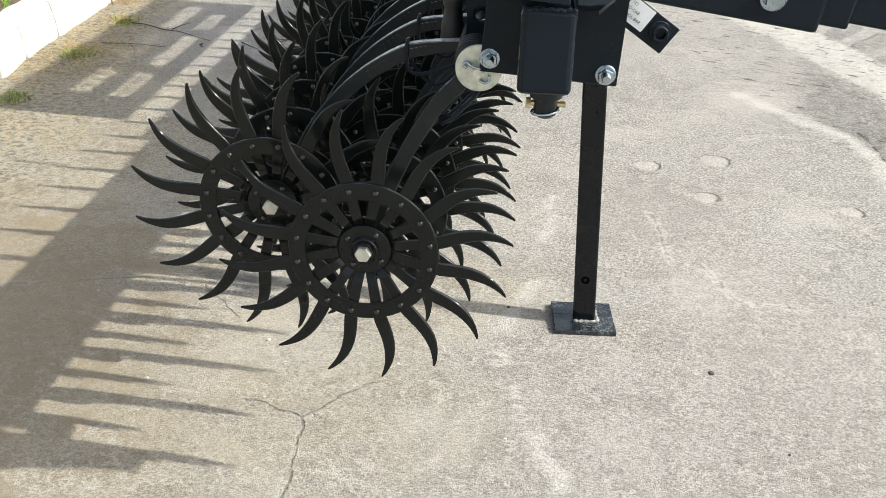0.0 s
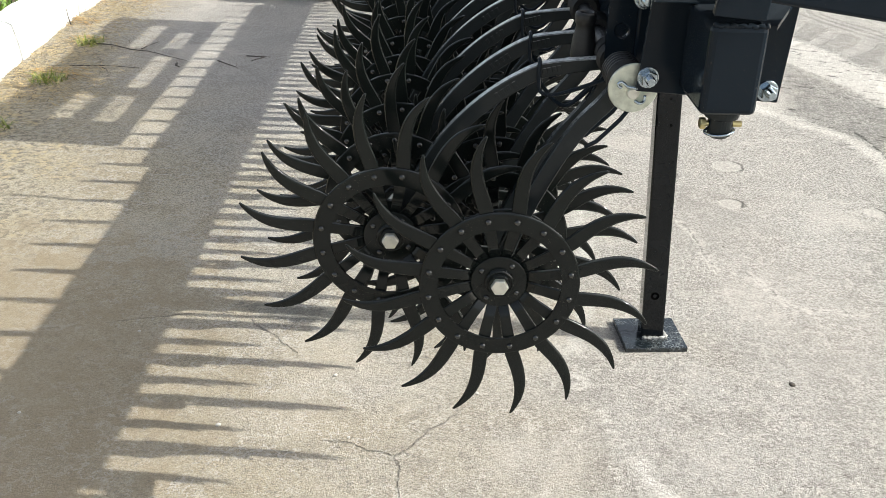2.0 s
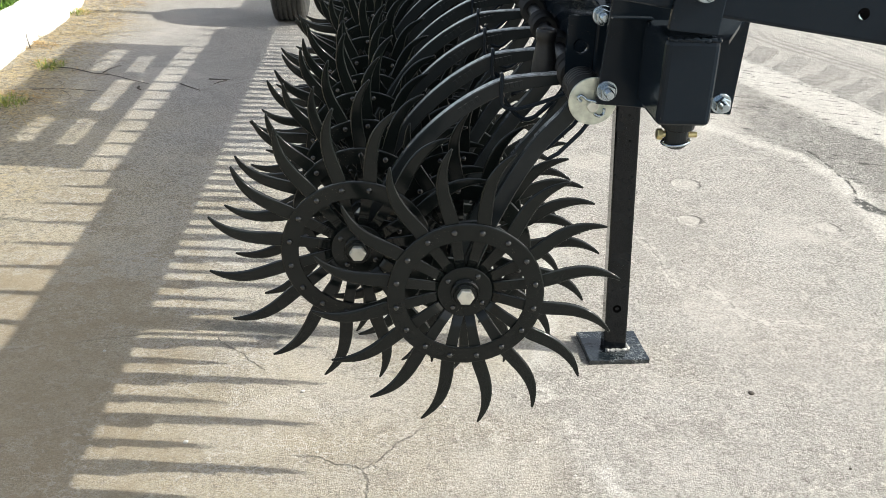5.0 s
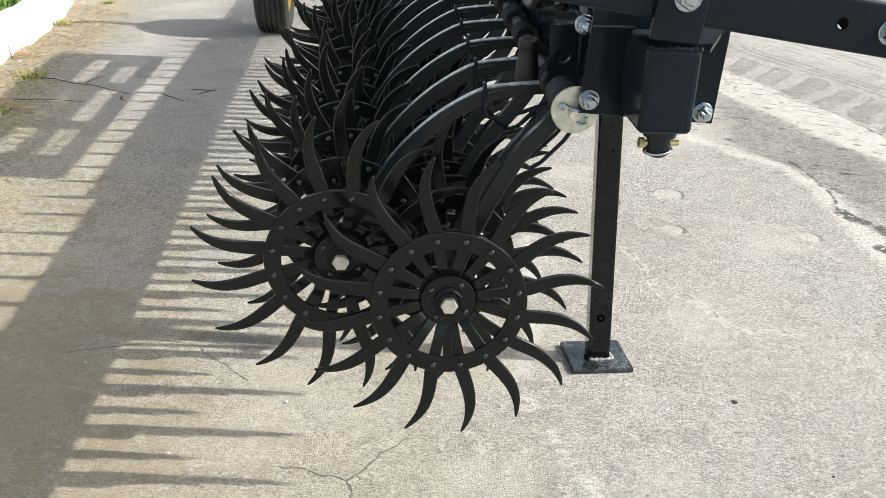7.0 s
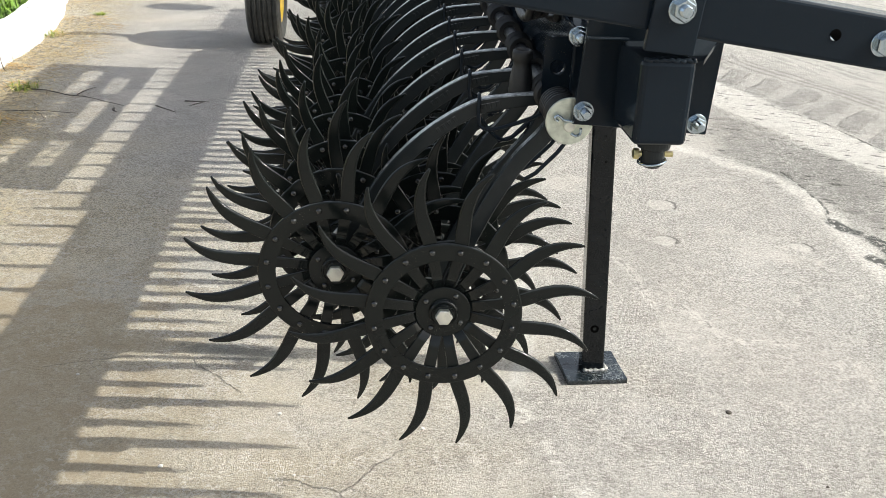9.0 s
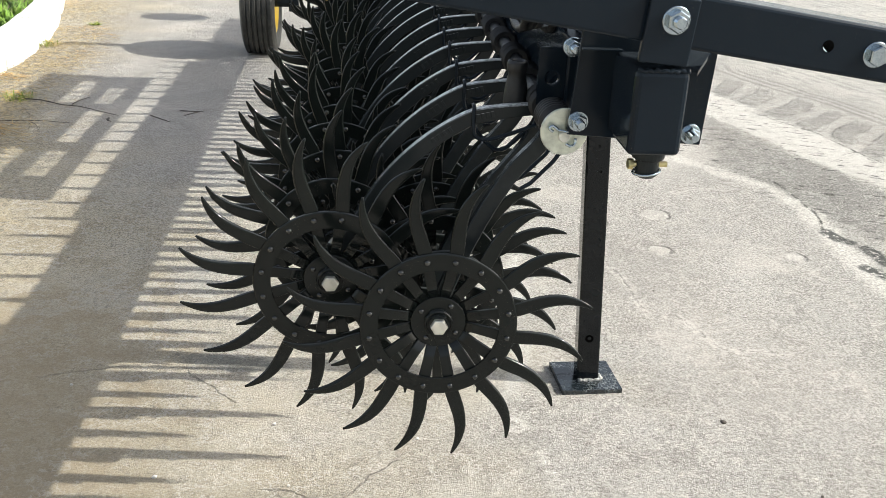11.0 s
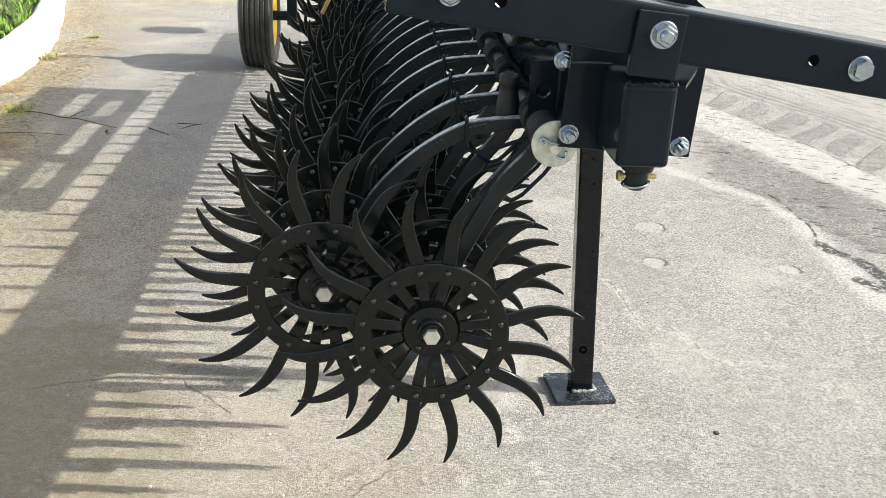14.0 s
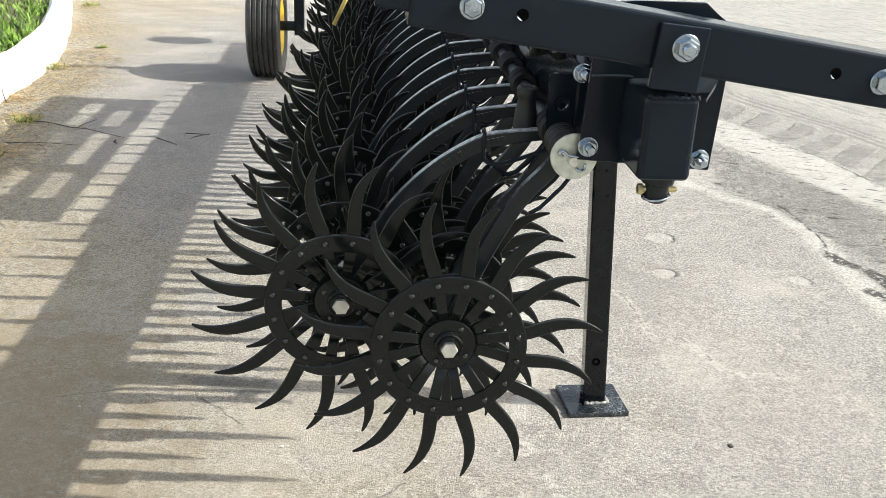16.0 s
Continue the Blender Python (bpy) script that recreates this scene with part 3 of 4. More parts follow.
def tooth_wheel(parent, at, turn, axle, dish=0.0):
    """A toothed wheel with its face towards -y."""
    wheel = part("wheel", RING, None, parent, "black rotary wheel of sixteen curved teeth", m=Matrix.Translation(at - Vector((0, dish, 0))) @ Matrix.Rotation(radians(turn), 4, "Y"))
    back = Matrix.Translation((0, dish, 0))
    for i in range(16):
        a = 2 * math.pi * (i + 0.5) / 16
        part("tooth", DISHED_TOOTH if dish else TOOTH, None, wheel, m=Matrix.Rotation(a, 4, "Y"))
        part("rivet", RIVET, None, wheel, m=Matrix.Rotation(a, 4, "Y") @ Matrix.Translation((0, 0, 0.1205)))
    for i in range(4):
        a = math.pi / 2 * i + 0.6
        part("rivet", RIVET, None, wheel, m=Matrix.Rotation(a, 4, "Y") @ Matrix.Translation((0, dish + 0.0022, 0.0365)))
    part("hub_plate", HUB_PLATE, None, wheel, m=back)
    part("hub", HUB, None, wheel, m=back)
    part("hub_bolt", HUB_BOLT, None, wheel, "pale hexagonal bolt head", m=back)
    bm = bmesh.new()
    y0, y1 = min(axle, 0.003) + dish, max(axle, 0.012) + dish
    lathe(bm, [(0.0, y0), (0.020, y0), (0.021, y0 + 0.003), (0.022, y1 - 0.003), (0.020, y1), (0, y1)], 20)
    part("axle", bm, CAST, wheel, smooth=False)
    return wheel


RIDGES = [(0.0285 if i % 2 else 0.0245, 0.0032 * i) for i in range(6)]
LONG_RIDGES = [(0.0295 if i % 3 else 0.0235, 0.0036 * i) for i in range(16)]


def hoe_unit():
    """One swing arm with its two wheels; its origin lies on the pivot rod."""
    thing = tagged(new("rotary_hoe_arm"), "black cast swing arm carrying two toothed rotary wheels", "hoe arm", "arms along the toolbar")
    o = -PIVOT

    def at(x, y, z):
        return Vector((x, y, z)) + o

    y = ARM_Y
    bm = bmesh.new()
    ctrl = [at(0.178, y, 0.342), at(0.135, y, 0.338), at(0.10, y, 0.333), at(0.058, y, 0.324), at(0.005, y, 0.294), at(-0.043, y, 0.256), at(-0.09, y, 0.206), at(-0.128, y, 0.150), at(-0.160, y, 0.092), at(-0.182, y, 0.040)]
    pts = curve_points(ctrl, 36)
    hs = [0.0180 + 0.0085 * math.sin(math.pi * i / (len(pts) - 1)) for i in range(len(pts))]
    tube(bm, pts, 0, flat=(0.020, hs))
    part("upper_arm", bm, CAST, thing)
    bm = bmesh.new()
    ctrl = [at(0.178, y, 0.325), at(0.158, y, 0.280), at(0.128, y, 0.240), at(0.100, y, 0.205), at(0.068, y, 0.155), at(0.035, y, 0.095), at(0.010, y, 0.035), at(0.0, y, 0.0)]
    tube(bm, curve_points(ctrl, 28), 0, flat=(0.018, 0.027))
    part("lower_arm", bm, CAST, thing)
    bm = bmesh.new()
    lathe(bm, [(0.0145, y - 0.0095), (0.0205, y - 0.0095), (0.0215, y - 0.008), (0.0215, y + 0.008), (0.0205, y + 0.0095), (0.0145, y + 0.0095)], 24, closed=True)
    part("arm_eye", bm, CAST, thing)
    for start in (y - 0.0265, y + 0.0105):
        bm = bmesh.new()
        lathe(bm, [(0.0145, 0.0)] + RIDGES + [(0.0145, 0.016)], 28, Matrix.Translation((0, start, 0)))
        part("pivot_bush", bm, BUSH, thing, "ribbed black rubber pivot bush")
    bm = bmesh.new()
    for first_at, count in ((9, 5), (15, 4)):
        for i in range(count):
            c = pts[first_at] + (pts[first_at + 3] - pts[first_at]) * (i / 4.0)
            d = (pts[first_at + 3] - pts[first_at]).normalized()
            turn = Matrix.Translation(c - Vector((0, 0.0100, 0))) @ Matrix.Rotation(math.atan2(-d.z, d.x), 4, "Y")
            box(bm, -0.0032, 0.0032, -0.0012, 0.001, -0.0055, 0.0055 - 0.002 * (i % 2), 0.0006, turn, 1)
    tagged(part("casting_mark", bm, CAST, thing, "raised casting marks"), kind="stuff")
    bm = bmesh.new()
    c = at(0.058, y, 0.324)
    loop = [c + Vector((0.012, -0.014, -0.036)), c + Vector((0.003, -0.014, -0.030)), c + Vector((0.0, -0.013, -0.020)), c + Vector((-0.001, -0.0125, 0.008)), c + Vector((0, -0.008, 0.019)), c + Vector((0, 0.008, 0.019)), c + Vector((0.001, 0.0125, 0.008)), c + Vector((0.006, 0.012, -0.025))]
    tube(bm, curve_points(loop, 30), 0.0036, 7)
    part("spring_clip", bm, BLACK, thing, smooth=True)
    bm = bmesh.new()
    wire = [at(0.070, y - 0.014, 0.288), at(0.089, y - 0.014, 0.289), at(0.125, y - 0.014, 0.300), at(0.172, y - 0.014, 0.318)]
    tube(bm, curve_points(wire, 18), 0.0038, 7)
    wire = [at(0.064, y + 0.010, 0.300), at(0.074, y + 0.010, 0.287), at(0.086, y + 0.010, 0.273), at(0.102, y + 0.010, 0.263), at(0.116, y + 0.010, 0.264), at(0.132, y + 0.010, 0.277), at(0.172, y + 0.012, 0.314)]
    tube(bm, curve_points(wire, 28), 0.0038, 7)
    part("spring_wire", bm, BLACK, thing, smooth=True)
    bm = bmesh.new()
    tube(bm, [at(0.205, y - 0.045, 0.310), at(0.180, y - 0.045, 0.272), at(0.140, y - 0.040, 0.228), at(0.118, y - 0.02, 0.212)], 0.0036, 7)
    part("tension_rod", bm, BLACK, thing, smooth=True)
    tooth_wheel(thing, FRONT + o, 8, ARM_Y - FRONT.y - 0.004, DISH)
    tooth_wheel(thing, REAR + o, -1.5, ARM_Y - REAR.y + 0.006, DISH)
    return thing


random.seed(4)
def end_unit():
    """The single-wheel arm at the end of the row."""
    thing = tagged(new("rotary_hoe_arm"), "short black swing arm at the row end with one toothed wheel", "hoe arm", "arms along the toolbar")
    y = 0.045
    bm = bmesh.new()
    ctrl = [(x - PIVOT.x, y, z - PIVOT.z) for x, z in ((0.178, 0.333), (0.154, 0.300), (0.125, 0.268), (0.097, 0.226), (0.068, 0.172), (0.037, 0.103), (0.012, 0.036), (0.0, 0.0))]
    tube(bm, curve_points(ctrl, 28), 0, flat=(0.018, 0.027))
    part("lower_arm", bm, CAST, thing)
    bm = bmesh.new()
    lathe(bm, [(0.013, -0.002), (0.022, -0.002)] + LONG_RIDGES + [(0.022, 0.058), (0.013, 0.058)], 28, Matrix.Translation((0, 0.012, 0)))
    part("pivot_bush", bm, BUSH, thing, "ribbed black rubber pivot bush")
    bm = bmesh.new()
    tube(bm, [(x - PIVOT.x, 0.030, z - PIVOT.z) for x, z in ((0.205, 0.318), (0.180, 0.280), (0.146, 0.243), (0.128, 0.232))], 0.0036, 7)
    part("tension_rod", bm, BLACK, thing, smooth=True)
    tooth_wheel(thing, -PIVOT, 0, 0.050, DISH)
    return thing


end_arm = end_unit()
end_arm.matrix_basis = MACHINE @ Matrix.Translation(PIVOT)
first = hoe_unit()
first.matrix_basis = MACHINE @ Matrix.Translation(PIVOT)
SPINS = {1: (9.0, 12.0), 2: (-2.0, -7.2), 3: (4.0, -1.5)}       # where the nearest wheels came to rest, front and rear
for n in range(1, UNITS):
    unit = copy_thing(first, MACHINE @ Matrix.Translation(PIVOT + Vector((0, PITCH * n, 0))) @ Matrix.Rotation(radians(random.uniform(-0.8, 0.8)), 4, "Y"))
    spin = SPINS.get(n, (random.uniform(-11, 11), random.uniform(-11, 11)))
    for w, turn in zip([w for w in unit.children if w.name.startswith("wheel")], spin):
        w.matrix_basis = w.matrix_basis @ Matrix.Rotation(radians(turn), 4, "Y")

# ---- frame, hinge and tongue ----
frame_thing = tagged(new("implement_frame"), "black painted steel toolbar frame of the rotary hoe", "frame")
frame_thing.matrix_basis = MACHINE


def fpart(name, bm, material=None, label="", smooth=False, parent=None):
    return part(name, bm, material or BLACK, parent or frame_thing, label, smooth)


END = PITCH * UNITS
fpart("toolbar", box(bmesh.new(), 0.235, 0.365, 0.006, END, 0.348, 0.528, 0.012))
bm = bmesh.new()
lathe(bm, [(0, 0.008), (0.0135, 0.008), (0.0135, END), (0, END)], 16, Matrix.Translation(PIVOT))
fpart("pivot_rod", bm, BUSH, smooth=False)
bm = bmesh.new()
lathe(bm, [(0, -0.001), (0.0375, -0.001), (0.0385, 0.0005), (0.0385, 0.0025), (0, 0.0025)], 48, Matrix.Translation((0.189, 0.004, 0.340)))
washer = fpart("end_washer", bm, WASHER, "large pale zinc washer")
bm = bmesh.new()
lathe(bm, [(0, -0.011), (0.0078, -0.011), (0.0092, -0.0095), (0.0092, -0.0005), (0, -0.0005)], 24, Matrix.Translation((0.188, 0.004, 0.334)))
part("rod_end", bm, BOLT, washer, "bare steel rod end", smooth=False)
bm = bmesh.new()
tube(bm, curve_points([(0.170, -0.003, 0.342), (0.164, -0.003, 0.346), (0.167, -0.003, 0.351), (0.173, -0.003, 0.349), (0.178, -0.005, 0.345), (0.184, -0.010, 0.345), (0.192, -0.010, 0.344), (0.199, -0.003, 0.345)], 28), 0.0024, 7)
tube(bm, curve_points([(0.192, -0.002, 0.322), (0.199, -0.005, 0.319), (0.206, -0.003, 0.322), (0.207, -0.002, 0.331)], 14), 0.0026, 7)
part("cotter", bm, ZINC, washer, "bent split pin", smooth=True)


def clamp_plate(y0, y1):
    bm = bmesh.new()
    outline = [(0.190, 0.340), (0.408, 0.326), (0.414, 0.476), (0.407, 0.560), (0.387, 0.573), (0.367, 0.590), (0.262, 0.590), (0.206, 0.585)]
    front = [bm.verts.new((x, y0, z)) for x, z in outline]
    back = [bm.verts.new((x, y1, z)) for x, z in outline]
    bm.faces.new(front)
    bm.faces.new(back[::-1])
    for i in range(len(outline)):
        j = (i + 1) % len(outline)
        bm.faces.new([front[i], back[i], back[j], front[j]])
    bmesh.ops.bevel(bm, geom=list(bm.edges), offset=0.0015, segments=1, affect="EDGES")
    return bm


fpart("clamp_plate", clamp_plate(-0.012, -0.001))


def hex_bolt(name, at, radius, parent, length=0.012, stud=0.016, m=None):
    m = (m or Matrix()) @ Matrix.Translation(at)
    bm = bmesh.new()
    lathe(bm, [(0, -0.0028), (radius * 1.18, -0.0028), (radius * 1.24, -0.0018), (radius * 1.24, 0.0), (0, 0.0)], 24, m)
    hexagon(bm, radius, -0.0028 - length, -0.002, m @ Matrix.Rotation(0.4, 4, "Y"))
    if stud:
        prof = [(0, -length - stud), (radius * 0.44, -length - stud), (radius * 0.54, -length - stud + 0.002)]
        y = -length - stud + 0.002
        while y < -length - 0.002:
            prof += [(radius * 0.50, y + 0.0008), (radius * 0.54, y + 0.0016)]
            y += 0.0016
        lathe(bm, prof + [(radius * 0.54, -0.002), (0, -0.002)], 14, m)
    return part(name, bm, ZINC, parent, "shiny zinc-plated nut on a threaded stud")


hex_bolt("clamp_nut", (0.206, -0.012, 0.362), 0.0133, frame_thing)
hex_bolt("clamp_nut", (0.389, -0.012, 0.345), 0.0133, frame_thing)
hex_bolt("clamp_nut", (0.196, 0.03, 0.470), 0.0125, frame_thing)

# hinge block under the tongue, with its pin
fpart("hinge_block", box(bmesh.new(), 0.251, 0.330, -0.148, -0.012, 0.349, 0.475, 0.009, segs=3))
bm = bmesh.new()
pts = [Vector((0.254 + 0.0032 * i, -0.1445 + 0.0012 * math.sin(i * 2.1), 0.4735 + 0.0014 * math.sin(i * 1.7))) for i in range(24)]
tube(bm, pts, [0.0036 + 0.0008 * math.sin(i * 2.6) for i in range(24)], 8)
fpart("weld_bead", bm, BLACK, "lumpy gloss-painted weld bead", smooth=True)
bm = bmesh.new()
box(bm, 0.200, 0.262, -0.026, -0.012, 0.4752, 0.4785, 0.0008)
fpart("flange", bm)
bm = bmesh.new()
sheet = [(0.334, -0.075, 0.456), (0.364, -0.075, 0.459), (0.404, -0.014, 0.480), (0.334, -0.014, 0.480)]
low = [bm.verts.new((x, y, z - 0.007)) for x, y, z in sheet]
top = [bm.verts.new(c) for c in sheet]
bm.faces.new(low[::-1])
bm.faces.new(top)
for i in range(4):
    bm.faces.new([low[i], low[(i + 1) % 4], top[(i + 1) % 4], top[i]])
fpart("gusset", bm)
bm = bmesh.new()
lathe(bm, [(0, 0.302), (0.012, 0.304), (0.0170, 0.309), (0.0180, 0.320), (0.0180, 0.332), (0.0240, 0.335), (0.0250, 0.339), (0.0250, 0.356), (0, 0.356)], 28, Matrix.Translation((0.296, -0.105, 0)) @ Matrix.Rotation(radians(90), 4, "X"))
hinge_pin = fpart("hinge_pin", bm, CAST)
bm = bmesh.new()
side = Matrix.Translation((0.296, -0.105, 0.324)) @ Matrix.Rotation(radians(-90), 4, "Z")
lathe(bm, [(0, -0.028), (0.0045, -0.028), (0.0045, 0.030), (0, 0.030)], 12, side)
hexagon(bm, 0.0085, -0.030, -0.022, side)
part("cross_bolt", bm, YELLOW_ZINC, hinge_pin, "yellow zinc cross bolt")
bm = bmesh.new()
tube(bm, [Vector((0.296 + 0.0200 * math.cos(a), -0.105 + 0.0200 * math.sin(a), 0.313 + 0.003 * math.cos(a))) for a in [2 * math.pi * i / 24 for i in range(25)]], 0.0022, 6)
part("retaining_ring", bm, ZINC, hinge_pin, "bright wire ring", smooth=True)

# tongue beam: an inclined square tube with inserts at both ends
SLOPE = Matrix.Translation((0.292, -0.110, 0.547)) @ Matrix.Rotation(radians(8.0), 4, "Y")
beam = fpart("tongue_beam", box(bmesh.new(), -0.383, 0.372, -0.040, 0.040, -0.0375, 0.0375, 0.006, SLOPE, 3))
part("beam_insert", box(bmesh.new(), -0.43, -0.37, -0.034, 0.034, -0.020, 0.030, 0.004, SLOPE), BLACK, beam)
part("beam_insert", box(bmesh.new(), 0.36, 0.412, -0.034, 0.034, -0.026, 0.034, 0.004, SLOPE), BLACK, beam)
part("beam_insert", box(bmesh.new(), 0.40, 0.52, -0.028, 0.028, -0.018, 0.030, 0.004, SLOPE), BLACK, beam)
part("strap_plate", box(bmesh.new(), -0.040, 0.030, -0.052, -0.040, -0.061, 0.030, 0.002, SLOPE @ Matrix.Rotation(radians(-3), 4, "Y")), BLACK, beam)
hex_bolt("beam_bolt", (0.0, -0.052, 0.0), 0.0158, beam, 0.013, 0.012, SLOPE)
hex_bolt("beam_bolt", (0.300, -0.040, 0.0), 0.0150, beam, 0.013, 0.0025, SLOPE)
hex_bolt("beam_bolt", (-0.300, -0.040, 0.003), 0.0140, beam, 0.012, 0.003, SLOPE)


def beam_hole(x, z):
    bm = bmesh.new()
    lathe(bm, [(0.0, -0.0005), (0.0080, -0.0005), (0.0086, 0.0)], 24, SLOPE @ Matrix.Translation((x, -0.040, z)))
    hole = part("bolt_hole", bm, HOLE, beam)
    # bright arc modelled in for the light seen inside the hole
    bm = bmesh.new()
    at = SLOPE @ Matrix.Translation((x, -0.0405, z))
    tube(bm, [at @ Vector((0.0072 * math.cos(a), 0, 0.0072 * math.sin(a))) for a in [radians(195 + 9 * i) for i in range(10)]], [0.0004 + 0.0011 * math.sin(math.pi * i / 9) for i in range(10)], 6)
    part("light_arc", bm, ZINC, hole, "bright arc added for the light inside the hole", smooth=True)
    return hole


beam_hole(0.228, 0.0)
beam_hole(-0.230, 0.004)

# pivot carrier, bracket, cylinder and hoses behind the clamp plate
fpart("pivot_carrier", box(bmesh.new(), 0.205, 0.236, 0.10, END, 0.345, 0.470, 0.004))
def bored_plate(x0, x1, y0, y1, z0, z1, cx, cz, r):
    """An upright plate with a round bore through it."""
    bm = bmesh.new()
    angles = sorted([2 * math.pi * i / 32 for i in range(32)] + [math.atan2(z - cz, x - cx) % (2 * math.pi) for x in (x0, x1) for z in (z0, z1)])
    loops = []
    for a in angles:
        c, d = math.cos(a), math.sin(a)
        reach = min(((x1 if c > 0 else x0) - cx) / c if abs(c) > 1e-6 else 9, ((z1 if d > 0 else z0) - cz) / d if abs(d) > 1e-6 else 9)
        o, i, e = (cx + reach * c, cz + reach * d), (cx + r * c, cz + r * d), (cx + (r + 0.0018) * c, cz + (r + 0.0018) * d)
        loops.append([bm.verts.new((u, y, v)) for (u, v), y in ((o, y0), (e, y0), (i, y0 + 0.0018), (i, y1), (o, y1))])
    for a, b in zip(loops, loops[1:] + loops[:1]):
        for i in range(5):
            bm.faces.new([a[i], b[i], b[(i + 1) % 5], a[(i + 1) % 5]])
    return bm


fpart("pivot_bracket", bored_plate(0.160, 0.212, 0.112, 0.122, 0.355, 0.452, 0.184, 0.401, 0.0115))
bm = bmesh.new()
lathe(bm, [(0, 0.340), (0.021, 0.340), (0.0215, 0.345), (0.0195, 0.370), (0.0165, 0.388), (0.0150, 0.396), (0.0172, 0.400), (0.0180, 0.404), (0.0180, 0.412), (0.0170, 0.4165), (0.0140, 0.4180), (0.0110, 0.4170), (0.0100, 0.4130), (0.0095, 0.400), (0, 0.400)], 40, Matrix.Translation((0.133, 0.168, 0)) @ Matrix.Rotation(radians(90), 4, "X"))
fpart("stop_cylinder", bm, BUSH, "black rubber boot of the stop cylinder", smooth=True)
for i in range(5):
    hose = tagged(new("hydraulic_hose"), "black rubber hydraulic hose beside the toolbar", "hose", "hoses at the hinge")
    hose.matrix_basis = MACHINE
    bm = bmesh.new()
    x = 0.150 + 0.017 * i
    tube(bm, curve_points([(x + 0.03, 0.62, 0.47), (x + 0.005, 0.40, 0.45), (x, 0.26 + 0.02 * (i % 3), 0.455), (x + 0.004, 0.22, 0.50), (x + 0.012, 0.24, 0.60), (x + 0.02, 0.27, 0.70)], 30), 0.0075, 10)
    part("hose", bm, BUSH, hose, smooth=True)

# ---- parking leg ----
leg = tagged(new("parking_leg"), "black square steel parking leg on a welded foot plate", "stand")
leg.matrix_basis = Matrix.Translation((-0.222, 2.415, 0))
SPIN = Matrix.Rotation(radians(14), 4, "Z")
LEAN = Matrix.Rotation(radians(-3.0), 4, "Y") @ Matrix.Rotation(radians(7.0), 4, "Z")
part("foot", box(bmesh.new(), -0.082, 0.082, -0.078, 0.078, 0.0, 0.014, 0.002, SPIN), FOOT_PAINT, leg, "dusty black foot plate")
part("post", box(bmesh.new(), -0.026, 0.033, -0.030, 0.030, 0.012, 1.0, 0.005, LEAN, 3), LEG_PAINT, leg)
bm = bmesh.new()
corners = [(-0.028, -0.032), (0.035, -0.032), (0.035, 0.032)]
pts = []
for (x0, y0), (x1, y1) in zip(corners, corners[1:]):
    for i in range(9):
        t = i / 9
        pts.append(SPIN @ Vector((x0 + (x1 - x0) * t + 0.0012 * math.sin(i * 2.3), y0 + (y1 - y0) * t + 0.0012 * math.cos(i * 3.1), 0.0165 + 0.0012 * math.sin(i * 1.9))))
tube(bm, pts, [0.0050 + 0.0020 * math.sin(i * 2.7) for i in range(len(pts))], 7)
part("weld_bead", bm, WELD, leg, "lumpy half-painted weld bead", smooth=True)
for hx, hz, hr in ((0.003, 0.140, 0.0110), (0.006, 0.665, 0.003), (0.011, 0.600, 0.003)):
    bm = bmesh.new()
    lathe(bm, [(0.0, 0.0005), (hr * 0.8, -0.0004), (hr, -0.0012), (hr, 0.0004)], 18, LEAN @ Matrix.Translation((hx, -0.030, hz)))
    part("pin_hole", bm, HOLE, leg)

# inclined stay at the head of the leg, with its label
stay = tagged(new("leg_stay"), "black flat steel stay with a white printed label", "stay")
stay.matrix_basis = MACHINE @ Matrix.Translation((0.594, 0.70, 0.215)) @ Matrix.Rotation(radians(34), 4, "Y")
part("bar", box(bmesh.new(), -0.36, 0.0, 0.0, 0.012, -0.035, 0.035, 0.0015), BLACK, stay)
bm = bmesh.new()
lathe(bm, [(0, -0.012), (0.010, -0.012), (0.0115, -0.026), (0.016, -0.027), (0.018, -0.022), (0.018, -0.010), (0.025, -0.009), (0.026, -0.006), (0.026, 0.0), (0, 0)], 28, Matrix.Translation((-0.034, 0, 0.004)))
part("stay_bolt", bm, BLACK, stay, "round black bolt head")
label = part("label", box(bmesh.new(), -0.172, -0.068, -0.0012, 0.0, -0.022, 0.033), LABEL, stay, "white printed label")
for line, (words, bars) in enumerate(((" TO", 0.026), ("AND CAB", 0.012), ("TOOL BAR", 0.022))):
    z = 0.019 - 0.0150 * line
    part("print", box(bmesh.new(), -0.158, -0.158 + bars, -0.0018, -0.0012, z, z + 0.0068), INK, label)
    font = bpy.data.curves.new("print", "FONT")
    font.body, font.size, font.extrude = words.strip(), 0.0100, 0.0003
    font.materials.append(INK)
    text = new("print", font)
    text.parent = label
    text.matrix_basis = Matrix.Translation((-0.158 + bars + 0.005, -0.0016, z)) @ Matrix.Rotation(radians(90), 4, "X")

